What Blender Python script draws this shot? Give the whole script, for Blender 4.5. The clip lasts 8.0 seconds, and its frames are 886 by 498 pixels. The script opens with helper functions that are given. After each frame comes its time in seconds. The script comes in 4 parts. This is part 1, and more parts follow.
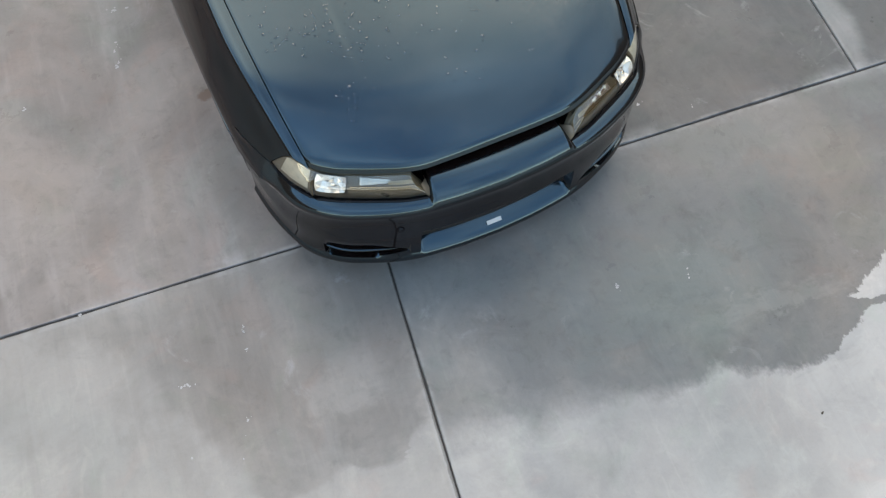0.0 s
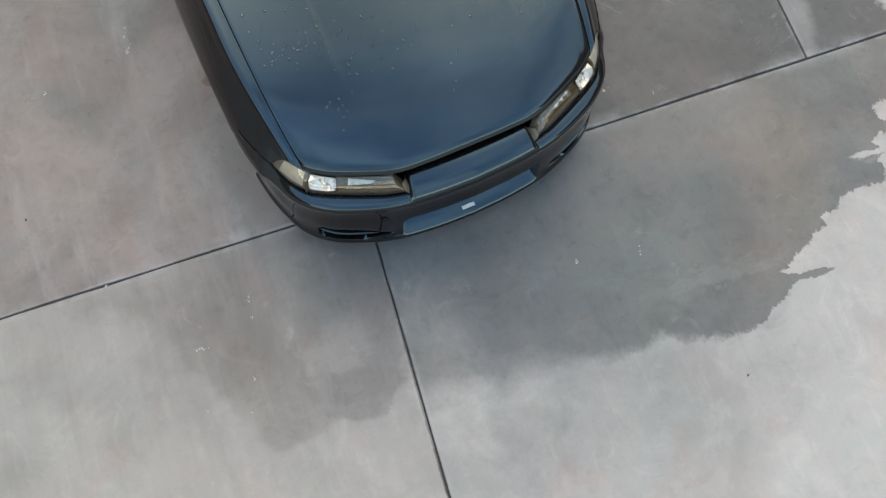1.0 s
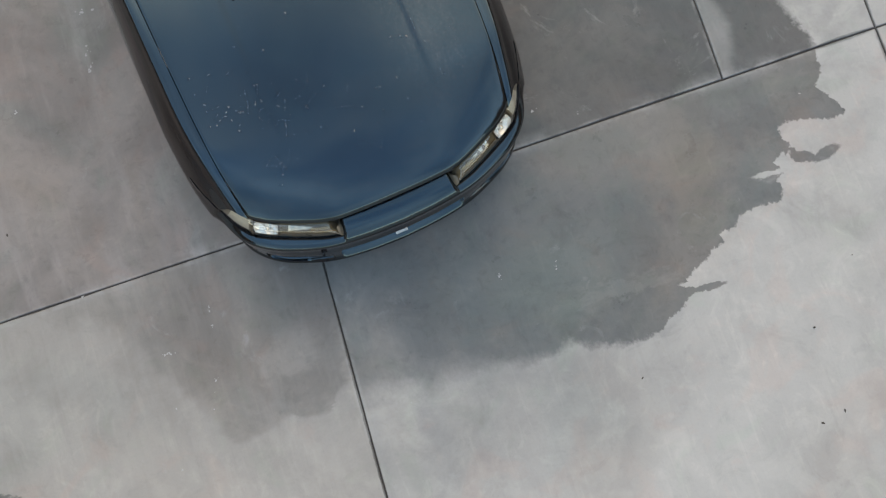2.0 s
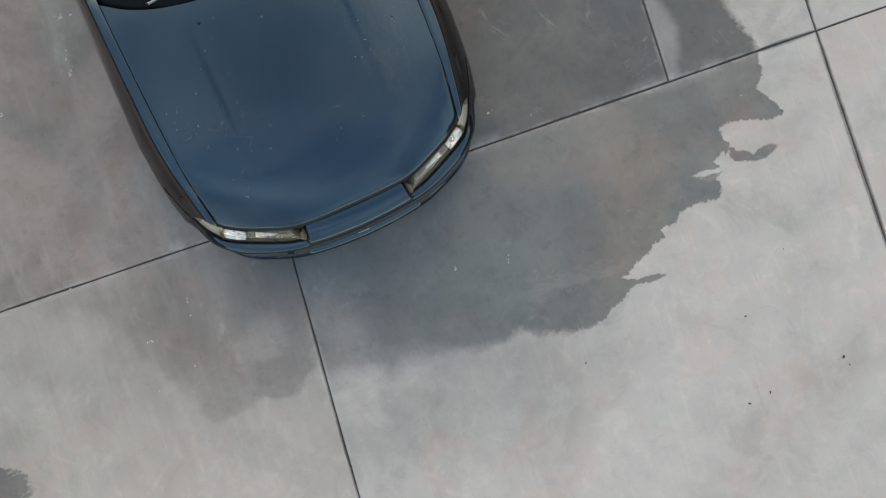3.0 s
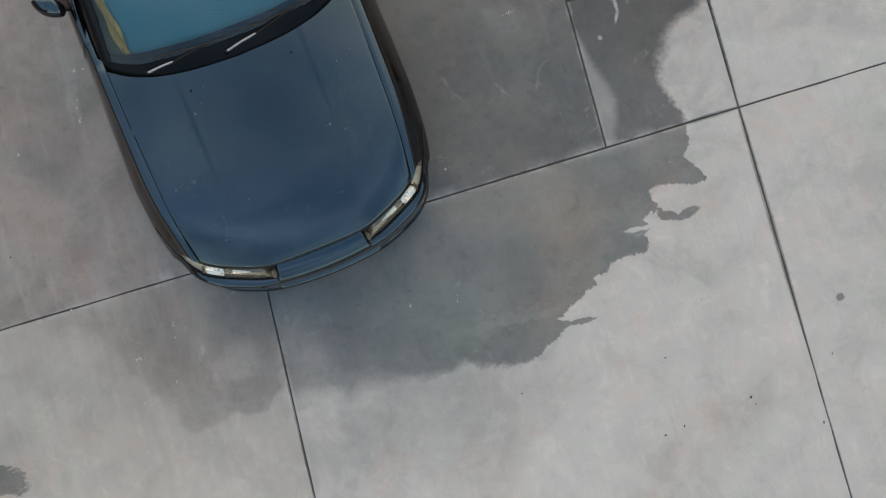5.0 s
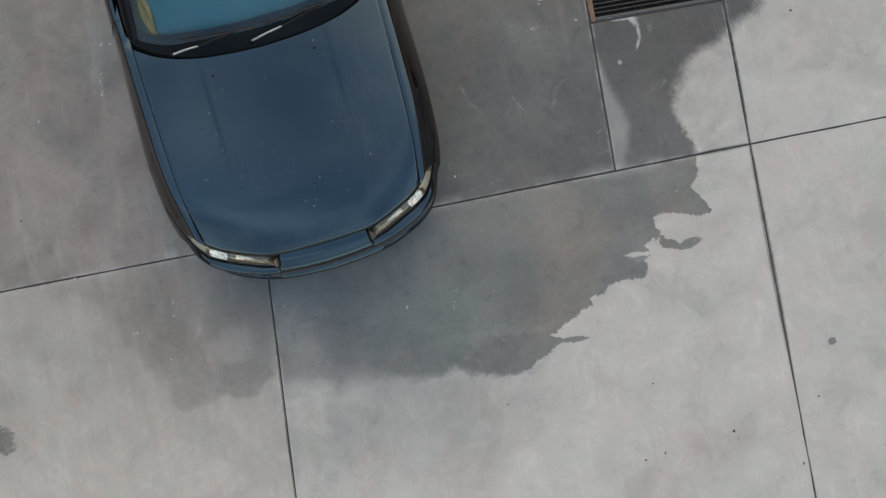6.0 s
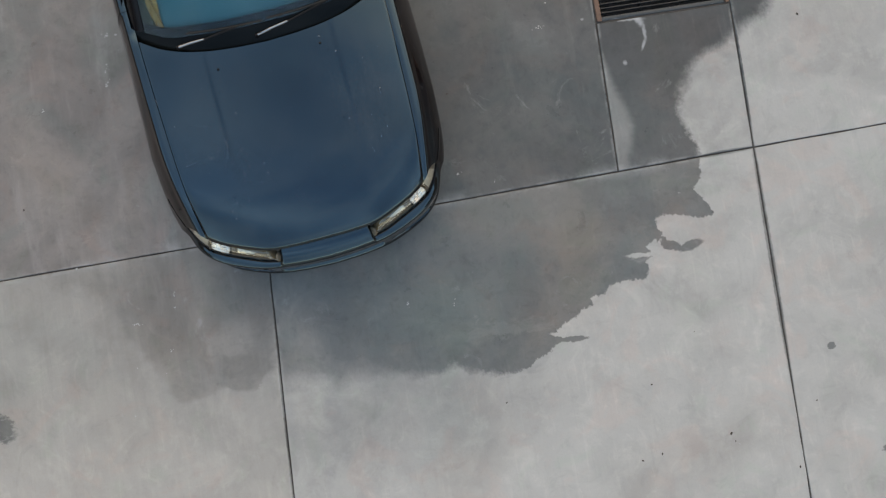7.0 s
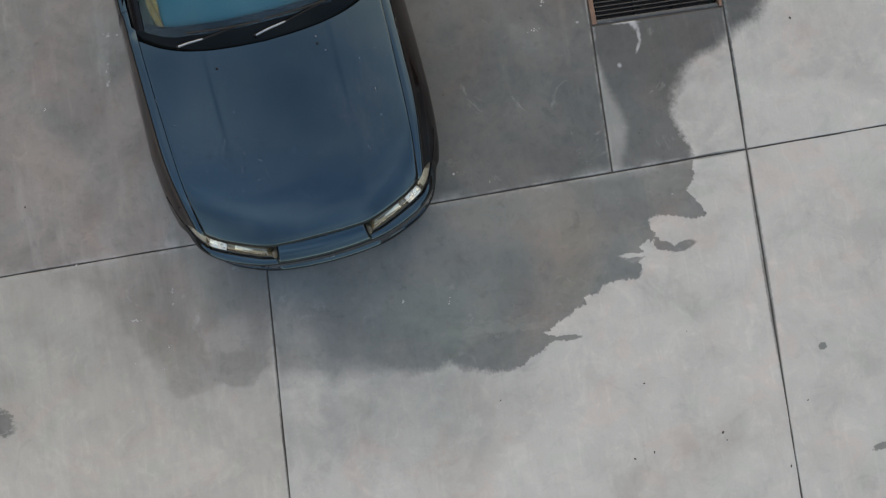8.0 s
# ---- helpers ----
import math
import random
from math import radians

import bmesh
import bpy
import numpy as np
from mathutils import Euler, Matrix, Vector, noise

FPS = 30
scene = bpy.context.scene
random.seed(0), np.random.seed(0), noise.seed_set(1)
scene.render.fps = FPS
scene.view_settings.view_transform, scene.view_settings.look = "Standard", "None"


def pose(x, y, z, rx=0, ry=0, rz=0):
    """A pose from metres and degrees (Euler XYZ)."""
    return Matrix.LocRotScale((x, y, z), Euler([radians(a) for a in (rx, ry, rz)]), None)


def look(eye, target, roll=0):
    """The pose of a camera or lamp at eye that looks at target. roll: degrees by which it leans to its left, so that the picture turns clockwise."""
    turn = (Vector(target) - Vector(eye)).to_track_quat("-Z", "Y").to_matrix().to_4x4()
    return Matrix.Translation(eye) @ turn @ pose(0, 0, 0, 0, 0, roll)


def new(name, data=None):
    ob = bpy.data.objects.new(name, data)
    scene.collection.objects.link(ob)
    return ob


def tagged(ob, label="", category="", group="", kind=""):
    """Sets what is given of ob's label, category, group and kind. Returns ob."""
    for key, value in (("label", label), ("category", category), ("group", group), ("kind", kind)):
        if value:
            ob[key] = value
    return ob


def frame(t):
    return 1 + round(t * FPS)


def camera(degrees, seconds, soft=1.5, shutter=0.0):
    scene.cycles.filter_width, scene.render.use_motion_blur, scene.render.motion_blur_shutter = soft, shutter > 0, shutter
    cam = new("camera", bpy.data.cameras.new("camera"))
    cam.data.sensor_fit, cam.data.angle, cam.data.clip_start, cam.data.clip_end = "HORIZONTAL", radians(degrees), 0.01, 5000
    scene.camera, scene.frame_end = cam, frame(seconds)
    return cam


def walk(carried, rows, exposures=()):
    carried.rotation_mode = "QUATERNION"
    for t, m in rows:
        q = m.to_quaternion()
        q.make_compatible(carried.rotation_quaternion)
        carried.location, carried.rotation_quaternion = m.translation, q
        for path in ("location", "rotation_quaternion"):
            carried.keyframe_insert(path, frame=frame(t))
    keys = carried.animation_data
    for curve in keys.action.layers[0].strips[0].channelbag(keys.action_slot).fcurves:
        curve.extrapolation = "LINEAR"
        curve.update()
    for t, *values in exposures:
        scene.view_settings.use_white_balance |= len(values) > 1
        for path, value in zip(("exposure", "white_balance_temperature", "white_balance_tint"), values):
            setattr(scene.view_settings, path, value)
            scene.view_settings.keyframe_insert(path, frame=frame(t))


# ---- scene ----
cam = camera(55.8, 8.0, soft=1.25)
PATH = [
    (0, (-0.056, -0.081, 3.152), (0.268, 0.726, 1.351), 2.8),
    (0.5, (-0.027, -0.043, 3.428), (0.261, 0.66, 1.577), 3.4),
    (1, (0.069, 0.03, 3.708), (0.32, 0.627, 1.816), 4.0),
    (1.5, (0.243, 0.189, 3.987), (0.449, 0.669, 2.057), 4.6),
    (1.7, (0.375, 0.365, 4.168), (0.56, 0.752, 2.214), 7.0),
    (2.8, (0.8, 0.707, 4.675), (0.915, 0.863, 2.684), 17.8),
    (3, (0.843, 0.765, 4.768), (0.951, 0.893, 2.776), 21.6),
    (3.5, (0.97, 0.775, 5.063), (1.067, 0.917, 3.07), 15.6),
    (4, (1.079, 0.787, 5.292), (1.178, 0.937, 3.3), 16.7),
    (4.5, (1.134, 0.785, 5.389), (1.239, 0.942, 3.398), 17.3),
    (5.8, (1.143, 0.773, 5.489), (1.251, 0.953, 3.5), 18.5),
    (6, (1.172, 0.78, 5.505), (1.267, 0.959, 3.515), 17.4),
    (6.5, (1.172, 0.772, 5.513), (1.268, 0.952, 3.524), 17.1),
    (7, (1.172, 0.799, 5.514), (1.262, 0.965, 3.523), 19.0),
    (7.5, (1.175, 0.753, 5.53), (1.263, 0.929, 3.54), 17.9),
    (8, (1.21, 0.74, 5.575), (1.296, 0.921, 3.585), 16.3),
]

EXPOSURES = [(t, stops, kelvin, 12) for t, stops, kelvin in ((0.0, -0.83, 7550), (1.5, -1.15, 7850), (3.0, -1.29, 7850), (4.5, -1.38, 7850), (6.0, -1.41, 7900), (8.0, -1.44, 7850))]
walk(cam, [(t, look(eye, target, roll)) for t, eye, target, roll in PATH], EXPOSURES)

# ---- sky and sun ----
SUN_UP, SUN_ROUND = 22.0, 15.0
world = bpy.data.worlds.new("sky")
scene.world = world
world.use_nodes = True
wn = world.node_tree
wn.nodes.clear()


def wnode(kind, **values):
    n = wn.nodes.new(kind)
    for k, v in values.items():
        n.inputs[k].default_value = v
    return n


sky = wn.nodes.new("ShaderNodeTexSky")
sky.sky_type, sky.sun_disc = "NISHITA", False
sky.sun_elevation, sky.sun_rotation = radians(SUN_UP), radians(SUN_ROUND)
coords = wn.nodes.new("ShaderNodeTexCoord")
cloud = wnode("ShaderNodeTexNoise", Scale=2.2, Detail=5.0, Roughness=0.55)
ramp = wn.nodes.new("ShaderNodeValToRGB")
ramp.color_ramp.elements[0].position, ramp.color_ramp.elements[1].position = 0.35, 0.68
ramp.color_ramp.elements[0].color, ramp.color_ramp.elements[1].color = (0.45, 0.45, 0.45, 1), (0.9, 0.9, 0.9, 1)
blend = wn.nodes.new("ShaderNodeMix")
blend.data_type = "RGBA"
back = wnode("ShaderNodeBackground", Strength=0.4)
outw = wn.nodes.new("ShaderNodeOutputWorld")
wn.links.new(coords.outputs["Generated"], cloud.inputs["Vector"])
wn.links.new(cloud.outputs["Fac"], ramp.inputs["Fac"])
wn.links.new(ramp.outputs["Color"], blend.inputs[0])
wn.links.new(sky.outputs["Color"], blend.inputs[6])
# the cloud deck is brightest high up behind the car
parts = wn.nodes.new("ShaderNodeSeparateXYZ")
wn.links.new(coords.outputs["Generated"], parts.inputs[0])
# dusk haze: warm low down, grey half way up, blue overhead
haze = wn.nodes.new("ShaderNodeValToRGB")
tones = [(0.0, (1.0, 0.74, 0.5)), (0.1, (0.95, 0.8, 0.62)), (0.2, (0.36, 0.36, 0.36)), (0.4, (0.2, 0.25, 0.315)), (0.74, (0.185, 0.255, 0.35)), (0.86, (0.165, 0.234, 0.335)), (1.0, (0.14, 0.203, 0.30))]
while len(haze.color_ramp.elements) < len(tones):
    haze.color_ramp.elements.new(0.5)
for el, (p, c) in zip(haze.color_ramp.elements, tones):
    el.position, el.color = p, (*c, 1)
wn.links.new(parts.outputs[2], haze.inputs["Fac"])
lift = wn.nodes.new("ShaderNodeVectorMath")
lift.operation = "SCALE"
lift.inputs["Scale"].default_value = 27.0
wn.links.new(lift.outputs[0], blend.inputs[7])
# drifting cloud, lighter and darker
puff = wnode("ShaderNodeTexNoise", Scale=2.6, Detail=3.0, Roughness=0.5, Distortion=0.4)
shade = wn.nodes.new("ShaderNodeMapRange")
for key, value in (("From Min", 0.3), ("From Max", 0.7), ("To Min", 0.78), ("To Max", 1.22)):
    shade.inputs[key].default_value = value
wn.links.new(coords.outputs["Generated"], puff.inputs["Vector"])
wn.links.new(puff.outputs["Fac"], shade.inputs["Value"])
# the cloud is grey, the gaps are blue
fade = wn.nodes.new("ShaderNodeMapRange")
for key, value in (("From Min", 0.42), ("From Max", 0.56), ("To Min", 1.0), ("To Max", 0.62)):
    fade.inputs[key].default_value = value
wn.links.new(puff.outputs["Fac"], fade.inputs["Value"])
grey = wn.nodes.new("ShaderNodeHueSaturation")
calm = wn.nodes.new("ShaderNodeMapRange")
for key, value in (("From Min", 0.55), ("From Max", 0.7), ("To Min", 1.1), ("To Max", 0.15)):
    calm.inputs[key].default_value = value
both = wn.nodes.new("ShaderNodeMath")
both.operation = "MULTIPLY"
wn.links.new(fade.outputs[0], both.inputs[0])
wn.links.new(calm.outputs[0], both.inputs[1])
wn.links.new(both.outputs[0], grey.inputs["Saturation"])
wn.links.new(haze.outputs["Color"], grey.inputs["Color"])
wn.links.new(grey.outputs["Color"], lift.inputs[0])
cloudy_sky = wn.nodes.new("ShaderNodeVectorMath")
cloudy_sky.operation = "SCALE"
wn.links.new(blend.outputs[2], cloudy_sky.inputs[0])
wn.links.new(shade.outputs[0], cloudy_sky.inputs["Scale"])
glow = wn.nodes.new("ShaderNodeValToRGB")
tones = [(0.12, (0.72, 0.88, 1.04)), (0.3, (0.86, 1.09, 1.32)), (0.42, (0.9, 1.06, 1.22)), (0.49, (0.9, 0.98, 1.07)), (0.55, (1.2, 1.27, 1.35)), (0.62, (1.72, 1.64, 1.59)), (0.7, (2.25, 2.03, 1.9)), (0.8, (2.55, 2.24, 2.02)), (0.9, (1.55, 1.4, 1.25)), (1.0, (1.2, 1.1, 0.95))]
while len(glow.color_ramp.elements) < len(tones):
    glow.color_ramp.elements.new(0.5)
for el, (p, c) in zip(glow.color_ramp.elements, tones):
    el.position, el.color = p, (*c, 1)
# brighter towards the sun in the north and a little towards the east
across = wn.nodes.new("ShaderNodeVectorMath")
across.operation = "DOT_PRODUCT"
across.inputs[1].default_value = (0.17, 0.5, 0.0)
wn.links.new(coords.outputs["Generated"], across.inputs[0])
half = wn.nodes.new("ShaderNodeMath")
half.inputs[1].default_value = 0.5
wn.links.new(across.outputs["Value"], half.inputs[0])
wn.links.new(half.outputs[0], glow.inputs["Fac"])
wn.links.new(half.outputs[0], calm.inputs["Value"])
bright = wn.nodes.new("ShaderNodeVectorMath")
bright.operation = "MULTIPLY"
wn.links.new(cloudy_sky.outputs[0], bright.inputs[0])
wn.links.new(glow.outputs["Color"], bright.inputs[1])
wn.links.new(bright.outputs[0], back.inputs["Color"])
wn.links.new(back.outputs["Background"], outw.inputs["Surface"])
lamp = bpy.data.lights.new("sun", "SUN")
lamp.energy, lamp.angle, lamp.color = 0.55, radians(28), (1.0, 0.9, 0.76)
sun = new("sun", lamp)
a, e = radians(SUN_ROUND), radians(SUN_UP)
sun.matrix_world = look((0, 0, 0), (-math.sin(a) * math.cos(e), -math.cos(a) * math.cos(e), -math.sin(e)))


# ---- materials ----
class Nodes:
    """A small builder for node materials."""

    def __init__(self, name):
        self.mat = bpy.data.materials.new(name)
        self.mat.use_nodes = True
        self.tree = self.mat.node_tree
        self.bsdf = self.tree.nodes["Principled BSDF"]
        self.pos = self.add("ShaderNodeNewGeometry").outputs["Position"]
        self.obj = self.add("ShaderNodeTexCoord").outputs["Object"]

    def add(self, kind):
        return self.tree.nodes.new(kind)

    def put(self, socket, value):
        if isinstance(value, bpy.types.NodeSocket):
            self.tree.links.new(value, socket)
        elif isinstance(value, (tuple, list)) and len(value) == 3 and socket.type == "RGBA":
            socket.default_value = (*value, 1)
        else:
            socket.default_value = value

    def set(self, **values):
        for k, v in values.items():
            self.put(self.bsdf.inputs[k.replace("_", " ")], v)
        return self

    def math(self, op, a, b=0.0, c=0.0, clamp=False):
        n = self.add("ShaderNodeMath")
        n.operation, n.use_clamp = op, clamp
        for i, v in enumerate((a, b, c)):
            self.put(n.inputs[i], v)
        return n.outputs[0]

    def noise(self, scale, detail=4.0, rough=0.55, where=None, stretch=None, distort=0.0):
        where = where or self.pos
        if stretch:
            m = self.add("ShaderNodeMapping")
            m.inputs["Scale"].default_value = stretch
            self.put(m.inputs["Vector"], where)
            where = m.outputs[0]
        n = self.add("ShaderNodeTexNoise")
        self.put(n.inputs["Vector"], where)
        for k, v in (("Scale", scale), ("Detail", detail), ("Roughness", rough), ("Distortion", distort)):
            n.inputs[k].default_value = v
        return n.outputs["Fac"]

    def ramp(self, fac, stops, ease="LINEAR"):
        n = self.add("ShaderNodeValToRGB")
        n.color_ramp.interpolation = ease
        while len(n.color_ramp.elements) < len(stops):
            n.color_ramp.elements.new(0.5)
        for el, (p, v) in zip(n.color_ramp.elements, stops):
            el.position, el.color = p, (v, v, v, 1) if isinstance(v, (int, float)) else (*v, 1)
        self.put(n.inputs["Fac"], fac)
        return n.outputs["Color"]

    def step(self, x, lo, hi):
        n = self.add("ShaderNodeMapRange")
        n.interpolation_type = "SMOOTHSTEP"
        for k, v in (("Value", x), ("From Min", lo), ("From Max", hi)):
            self.put(n.inputs[k], v)
        return n.outputs[0]

    def mix(self, fac, a, b, mode="MIX"):
        n = self.add("ShaderNodeMix")
        n.data_type, n.blend_type = "RGBA", mode
        for i, v in ((0, fac), (6, a), (7, b)):
            self.put(n.inputs[i], v)
        return n.outputs[2]

    def bump(self, height, strength, distance=0.002):
        n = self.add("ShaderNodeBump")
        n.inputs["Strength"].default_value, n.inputs["Distance"].default_value = strength, distance
        self.put(n.inputs["Height"], height)
        self.put(self.bsdf.inputs["Normal"], n.outputs[0])
        return self


def plain(name, color, rough=0.5, metal=0.0, vary=0.12, scale=30.0, relief=0.15, coat=0.0, spec=0.5):
    n = Nodes(name)
    f = n.noise(scale, 5)
    dark, light = [c * (1 - vary) for c in color], [c * (1 + vary) for c in color]
    n.set(Base_Color=n.mix(f, tuple(dark), tuple(light)), Metallic=metal, Coat_Weight=coat, Specular_IOR_Level=spec)
    n.set(Roughness=n.math("ADD", rough - 0.08, n.math("MULTIPLY", n.noise(scale * 0.3, 3), 0.16)))
    if relief:
        n.bump(n.noise(scale * 6, 3), relief, 0.001)
    return n.mat


def make_concrete():
    n = Nodes("concrete")
    sep = n.add("ShaderNodeSeparateXYZ")
    n.put(sep.inputs[0], n.pos)
    x0, y0 = sep.outputs[0], sep.outputs[1]
    add, sub, mul, top = (lambda a, b: n.math("ADD", a, b)), (lambda a, b: n.math("SUBTRACT", a, b)), (lambda a, b: n.math("MULTIPLY", a, b)), (lambda a, b: n.math("MAXIMUM", a, b))
    inv = lambda a: n.math("SUBTRACT", 1.0, a)
    wob, wob2 = sub(n.noise(9, 5, 0.6), 0.5), sub(n.noise(21, 3, 0.6, stretch=(0.6, 1.3, 1)), 0.5)
    nib, nib2 = sub(n.noise(34, 3, 0.6), 0.5), sub(n.noise(41, 3, 0.6, stretch=(1.3, 0.8, 1)), 0.5)
    slow, slow2 = sub(n.noise(2.0, 2.5, 0.5, distort=0.4), 0.5), sub(n.noise(3.3, 3, 0.5, distort=0.3), 0.5)

    def profile(at, lo, hi, knots, vlo, vhi, ease="LINEAR"):
        """A limit given by knots along one direction."""
        f = n.ramp(n.math("DIVIDE", sub(at, lo), hi - lo), [((a - lo) / (hi - lo), (b - vlo) / (vhi - vlo)) for a, b in knots], ease)
        return add(mul(f, vhi - vlo), vlo)

    def spot(cx, cy, rx, ry, turn, edge=0.15, px=None, py=None):
        px, py = px or x0, py or y0
        c, s = math.cos(radians(turn)), math.sin(radians(turn))
        dx, dy = sub(px, cx), sub(py, cy)
        u = n.math("DIVIDE", add(mul(dx, c), mul(dy, s)), rx)
        v = n.math("DIVIDE", sub(mul(dy, c), mul(dx, s)), ry)
        d = n.math("SQRT", add(mul(u, u), mul(v, v)))
        return n.step(d, 1 + edge, 1 - edge)

    # the rim of the wet field runs slantwise: u along it, v across it
    c, s = math.cos(radians(38)), math.sin(radians(38))
    far = n.step(x0, 1.45, 1.9)          # crisp rim at the far side, soft drying front nearer the joint
    nx = add(x0, add(mul(nib, 0.055), mul(n.step(y0, 1.6, 1.75), mul(add(wob, slow2), 0.13))))
    ny = add(y0, add(mul(nib2, 0.055), mul(inv(far), add(mul(slow, 0.42), mul(wob, 0.1)))))
    u, v = add(mul(nx, c), mul(ny, s)), sub(mul(ny, c), mul(nx, s))
    near_rim = profile(u, 0.4, 2.62, [(0.4, 0.42), (0.54, 0.26), (0.655, 0.11), (0.9, -0.115), (1.04, -0.235), (1.18, -0.37), (1.437, -0.572), (1.618, -0.769), (1.715, -0.838), (1.75, -0.822), (1.872, -0.861),
                                      (1.944, -0.86), (1.99, -0.885), (2.003, -0.8), (2.08, -0.807), (2.171, -0.838), (2.212, -0.825), (2.293, -0.866), (2.325, -0.82), (2.399, -0.875), (2.451, -0.86), (2.558, -0.913), (2.62, -0.97)], -1.1, 0.5)
    far_rim = profile(u, 2.62, 4.7, [(2.62, -0.97), (2.659, -1.012), (2.729, -0.98), (2.752, -0.93), (2.813, -0.94), (2.83, -0.866), (2.885, -0.875), (2.962, -0.9), (2.975, -0.83), (3.01, -0.787), (3.074, -0.817), (3.146, -0.906),
                                     (3.222, -1.012), (3.3, -1.066), (3.328, -0.99), (3.335, -0.845), (3.432, -0.83), (3.472, -0.788), (3.557, -0.715), (3.605, -0.555), (3.685, -0.439), (3.733, -0.374), (3.842, -0.322),
                                     (3.967, -0.285), (4.109, -0.292), (4.246, -0.352), (4.411, -0.35), (4.565, -0.4), (4.7, -0.36)], -1.1, 0.5)
    rim_v = add(mul(near_rim, n.math("LESS_THAN", u, 2.62)), mul(far_rim, n.math("GREATER_THAN", u, 2.62)))
    beyond_joint = n.step(sub(y0, add(1.541, mul(sub(x0, 0.285), 0.0172))), -0.004, 0.004)
    soft = add(0.007, add(mul(inv(far), add(0.06, mul(n.step(mul(x0, -1.0), -1.5, -0.6), 0.17))), mul(beyond_joint, 0.055)))
    wet = n.step(sub(v, rim_v), mul(soft, -1.0), soft)
    # damp margin before the drying front
    margin = spot(0.95, 0.3, 0.9, 0.42, -4, 0.75, add(x0, add(mul(slow, 0.5), mul(wob, 0.2))), add(y0, add(mul(slow2, 0.35), mul(wob, 0.12))))
    wet = top(wet, mul(margin, add(0.4, mul(wob, 0.35))))
    # runnels past the rim, dry bites into it
    jx, jy = add(x0, add(mul(wob2, 0.05), mul(nib, 0.03))), add(y0, add(mul(wob2, 0.04), mul(nib2, 0.02)))
    for blob in ((2.17, 0.532, 0.105, 0.018, -4), (2.93, 1.035, 0.08, 0.032, -22), (3.065, 1.015, 0.085, 0.032, 14), (2.87, 1.08, 0.045, 0.03, -40),
                 (3.864, 0.202, 0.028, 0.022, 10), (4.12, -0.51, 0.06, 0.024, 8), (3.0, 1.0, 0.03, 0.006, 20)):
        wet = top(wet, spot(*blob, 0.15, jx, jy))
    for blob in ((2.72, 1.005, 0.105, 0.016, -4), (2.84, 1.04, 0.05, 0.014, 60), (2.08, 0.58, 0.06, 0.012, -8)):
        wet = mul(wet, inv(spot(*blob, 0.25, jx, jy)))
    # slab beside the bumper: half dry with one darker patch
    beside = mul(n.math("LESS_THAN", x0, add(0.285, mul(sub(y0, 1.58), 0.041))), inv(beyond_joint))
    px, py = add(x0, add(mul(slow, 0.45), add(mul(slow2, 0.15), mul(wob, 0.1)))), add(y0, add(mul(slow2, 0.3), mul(wob2, 0.06)))
    foot = profile(px, -1.6, 0.4, [(-1.6, 1.6), (-1.0, 1.4), (-0.75, 1.15), (-0.6, 0.74), (-0.45, 0.56), (-0.24, 0.56), (-0.12, 0.6), (0.07, 0.56), (0.14, 0.64), (0.4, 0.85)], 0.4, 1.7)
    patch = n.step(sub(py, foot), -0.1, 0.12)
    core = n.step(sub(add(y0, mul(wob, 0.06)), profile(add(x0, mul(wob2, 0.1)), -0.6, 0.3, [(-0.6, 0.9), (-0.5, 0.62), (-0.4, 0.545), (-0.24, 0.555), (-0.12, 0.605), (-0.06, 0.56), (0.09, 0.545), (0.12, 0.62), (0.3, 0.7)], 0.4, 1.0)), -0.012, 0.02)
    hazy = n.step(py, -0.2, 1.2)
    side_wet = add(mul(patch, 0.2), mul(hazy, 0.34))
    side_wet = add(side_wet, mul(mul(core, n.step(px, -0.75, -0.3)), 0.2))
    cool = spot(0.0, 0.68, 0.2, 0.13, -25, 0.5, add(x0, add(mul(wob, 0.35), mul(slow2, 0.2))), add(y0, mul(wob2, 0.2)))
    side_wet = add(side_wet, mul(mul(cool, core), 0.16))
    side_wet = add(side_wet, mul(spot(0.1, 1.2, 0.2, 0.35, 0, 0.6, px, y0), 0.22))
    lobe = mul(spot(-0.02, 0.9, 0.15, 0.13, 30, 0.45, add(x0, mul(wob, 0.2)), add(y0, mul(wob2, 0.14))), n.step(add(y0, mul(wob, 0.1)), 0.78, 0.81))
    side_wet = sub(side_wet, mul(lobe, 0.2))
    side_wet = add(side_wet, mul(spot(-0.55, 1.25, 0.22, 0.3, 0, 0.8, px, py), 0.12))
    wet = n.math("ADD", mul(wet, inv(beside)), mul(top(side_wet, spot(-1.6, 0.6, 0.15, 0.085, -30, 0.2, add(x0, add(mul(wob, 0.16), mul(wob2, 0.1))), add(y0, add(mul(wob2, 0.14), mul(nib, 0.06))))), beside), clamp=True)
    # the small slab by the grate is not quite dry
    small = mul(mul(beyond_joint, n.step(x0, 2.7, 2.75)), n.math("LESS_THAN", x0, add(3.612, mul(sub(y0, 1.58), 0.037))))
    wet = top(wet, mul(small, add(0.1, mul(add(wob, slow), 0.3))))
    # half dried strip along the short joint
    strip_x0 = add(2.672, mul(sub(y0, 1.58), 0.037))
    edge = profile(add(y0, mul(wob, 0.06)), 1.55, 2.4, [(1.55, 0.05), (1.63, 0.085), (1.72, 0.11), (1.87, 0.15), (1.95, 0.135), (2.03, 0.115), (2.16, 0.06), (2.28, 0.035), (2.4, 0.0)], 0.0, 0.2)
    off = sub(add(x0, mul(wob, 0.02)), strip_x0)
    dry_strip = mul(mul(n.math("GREATER_THAN", off, 0.0), n.step(sub(add(off, mul(wob2, 0.03)), edge), 0.03, -0.05)), beyond_joint)
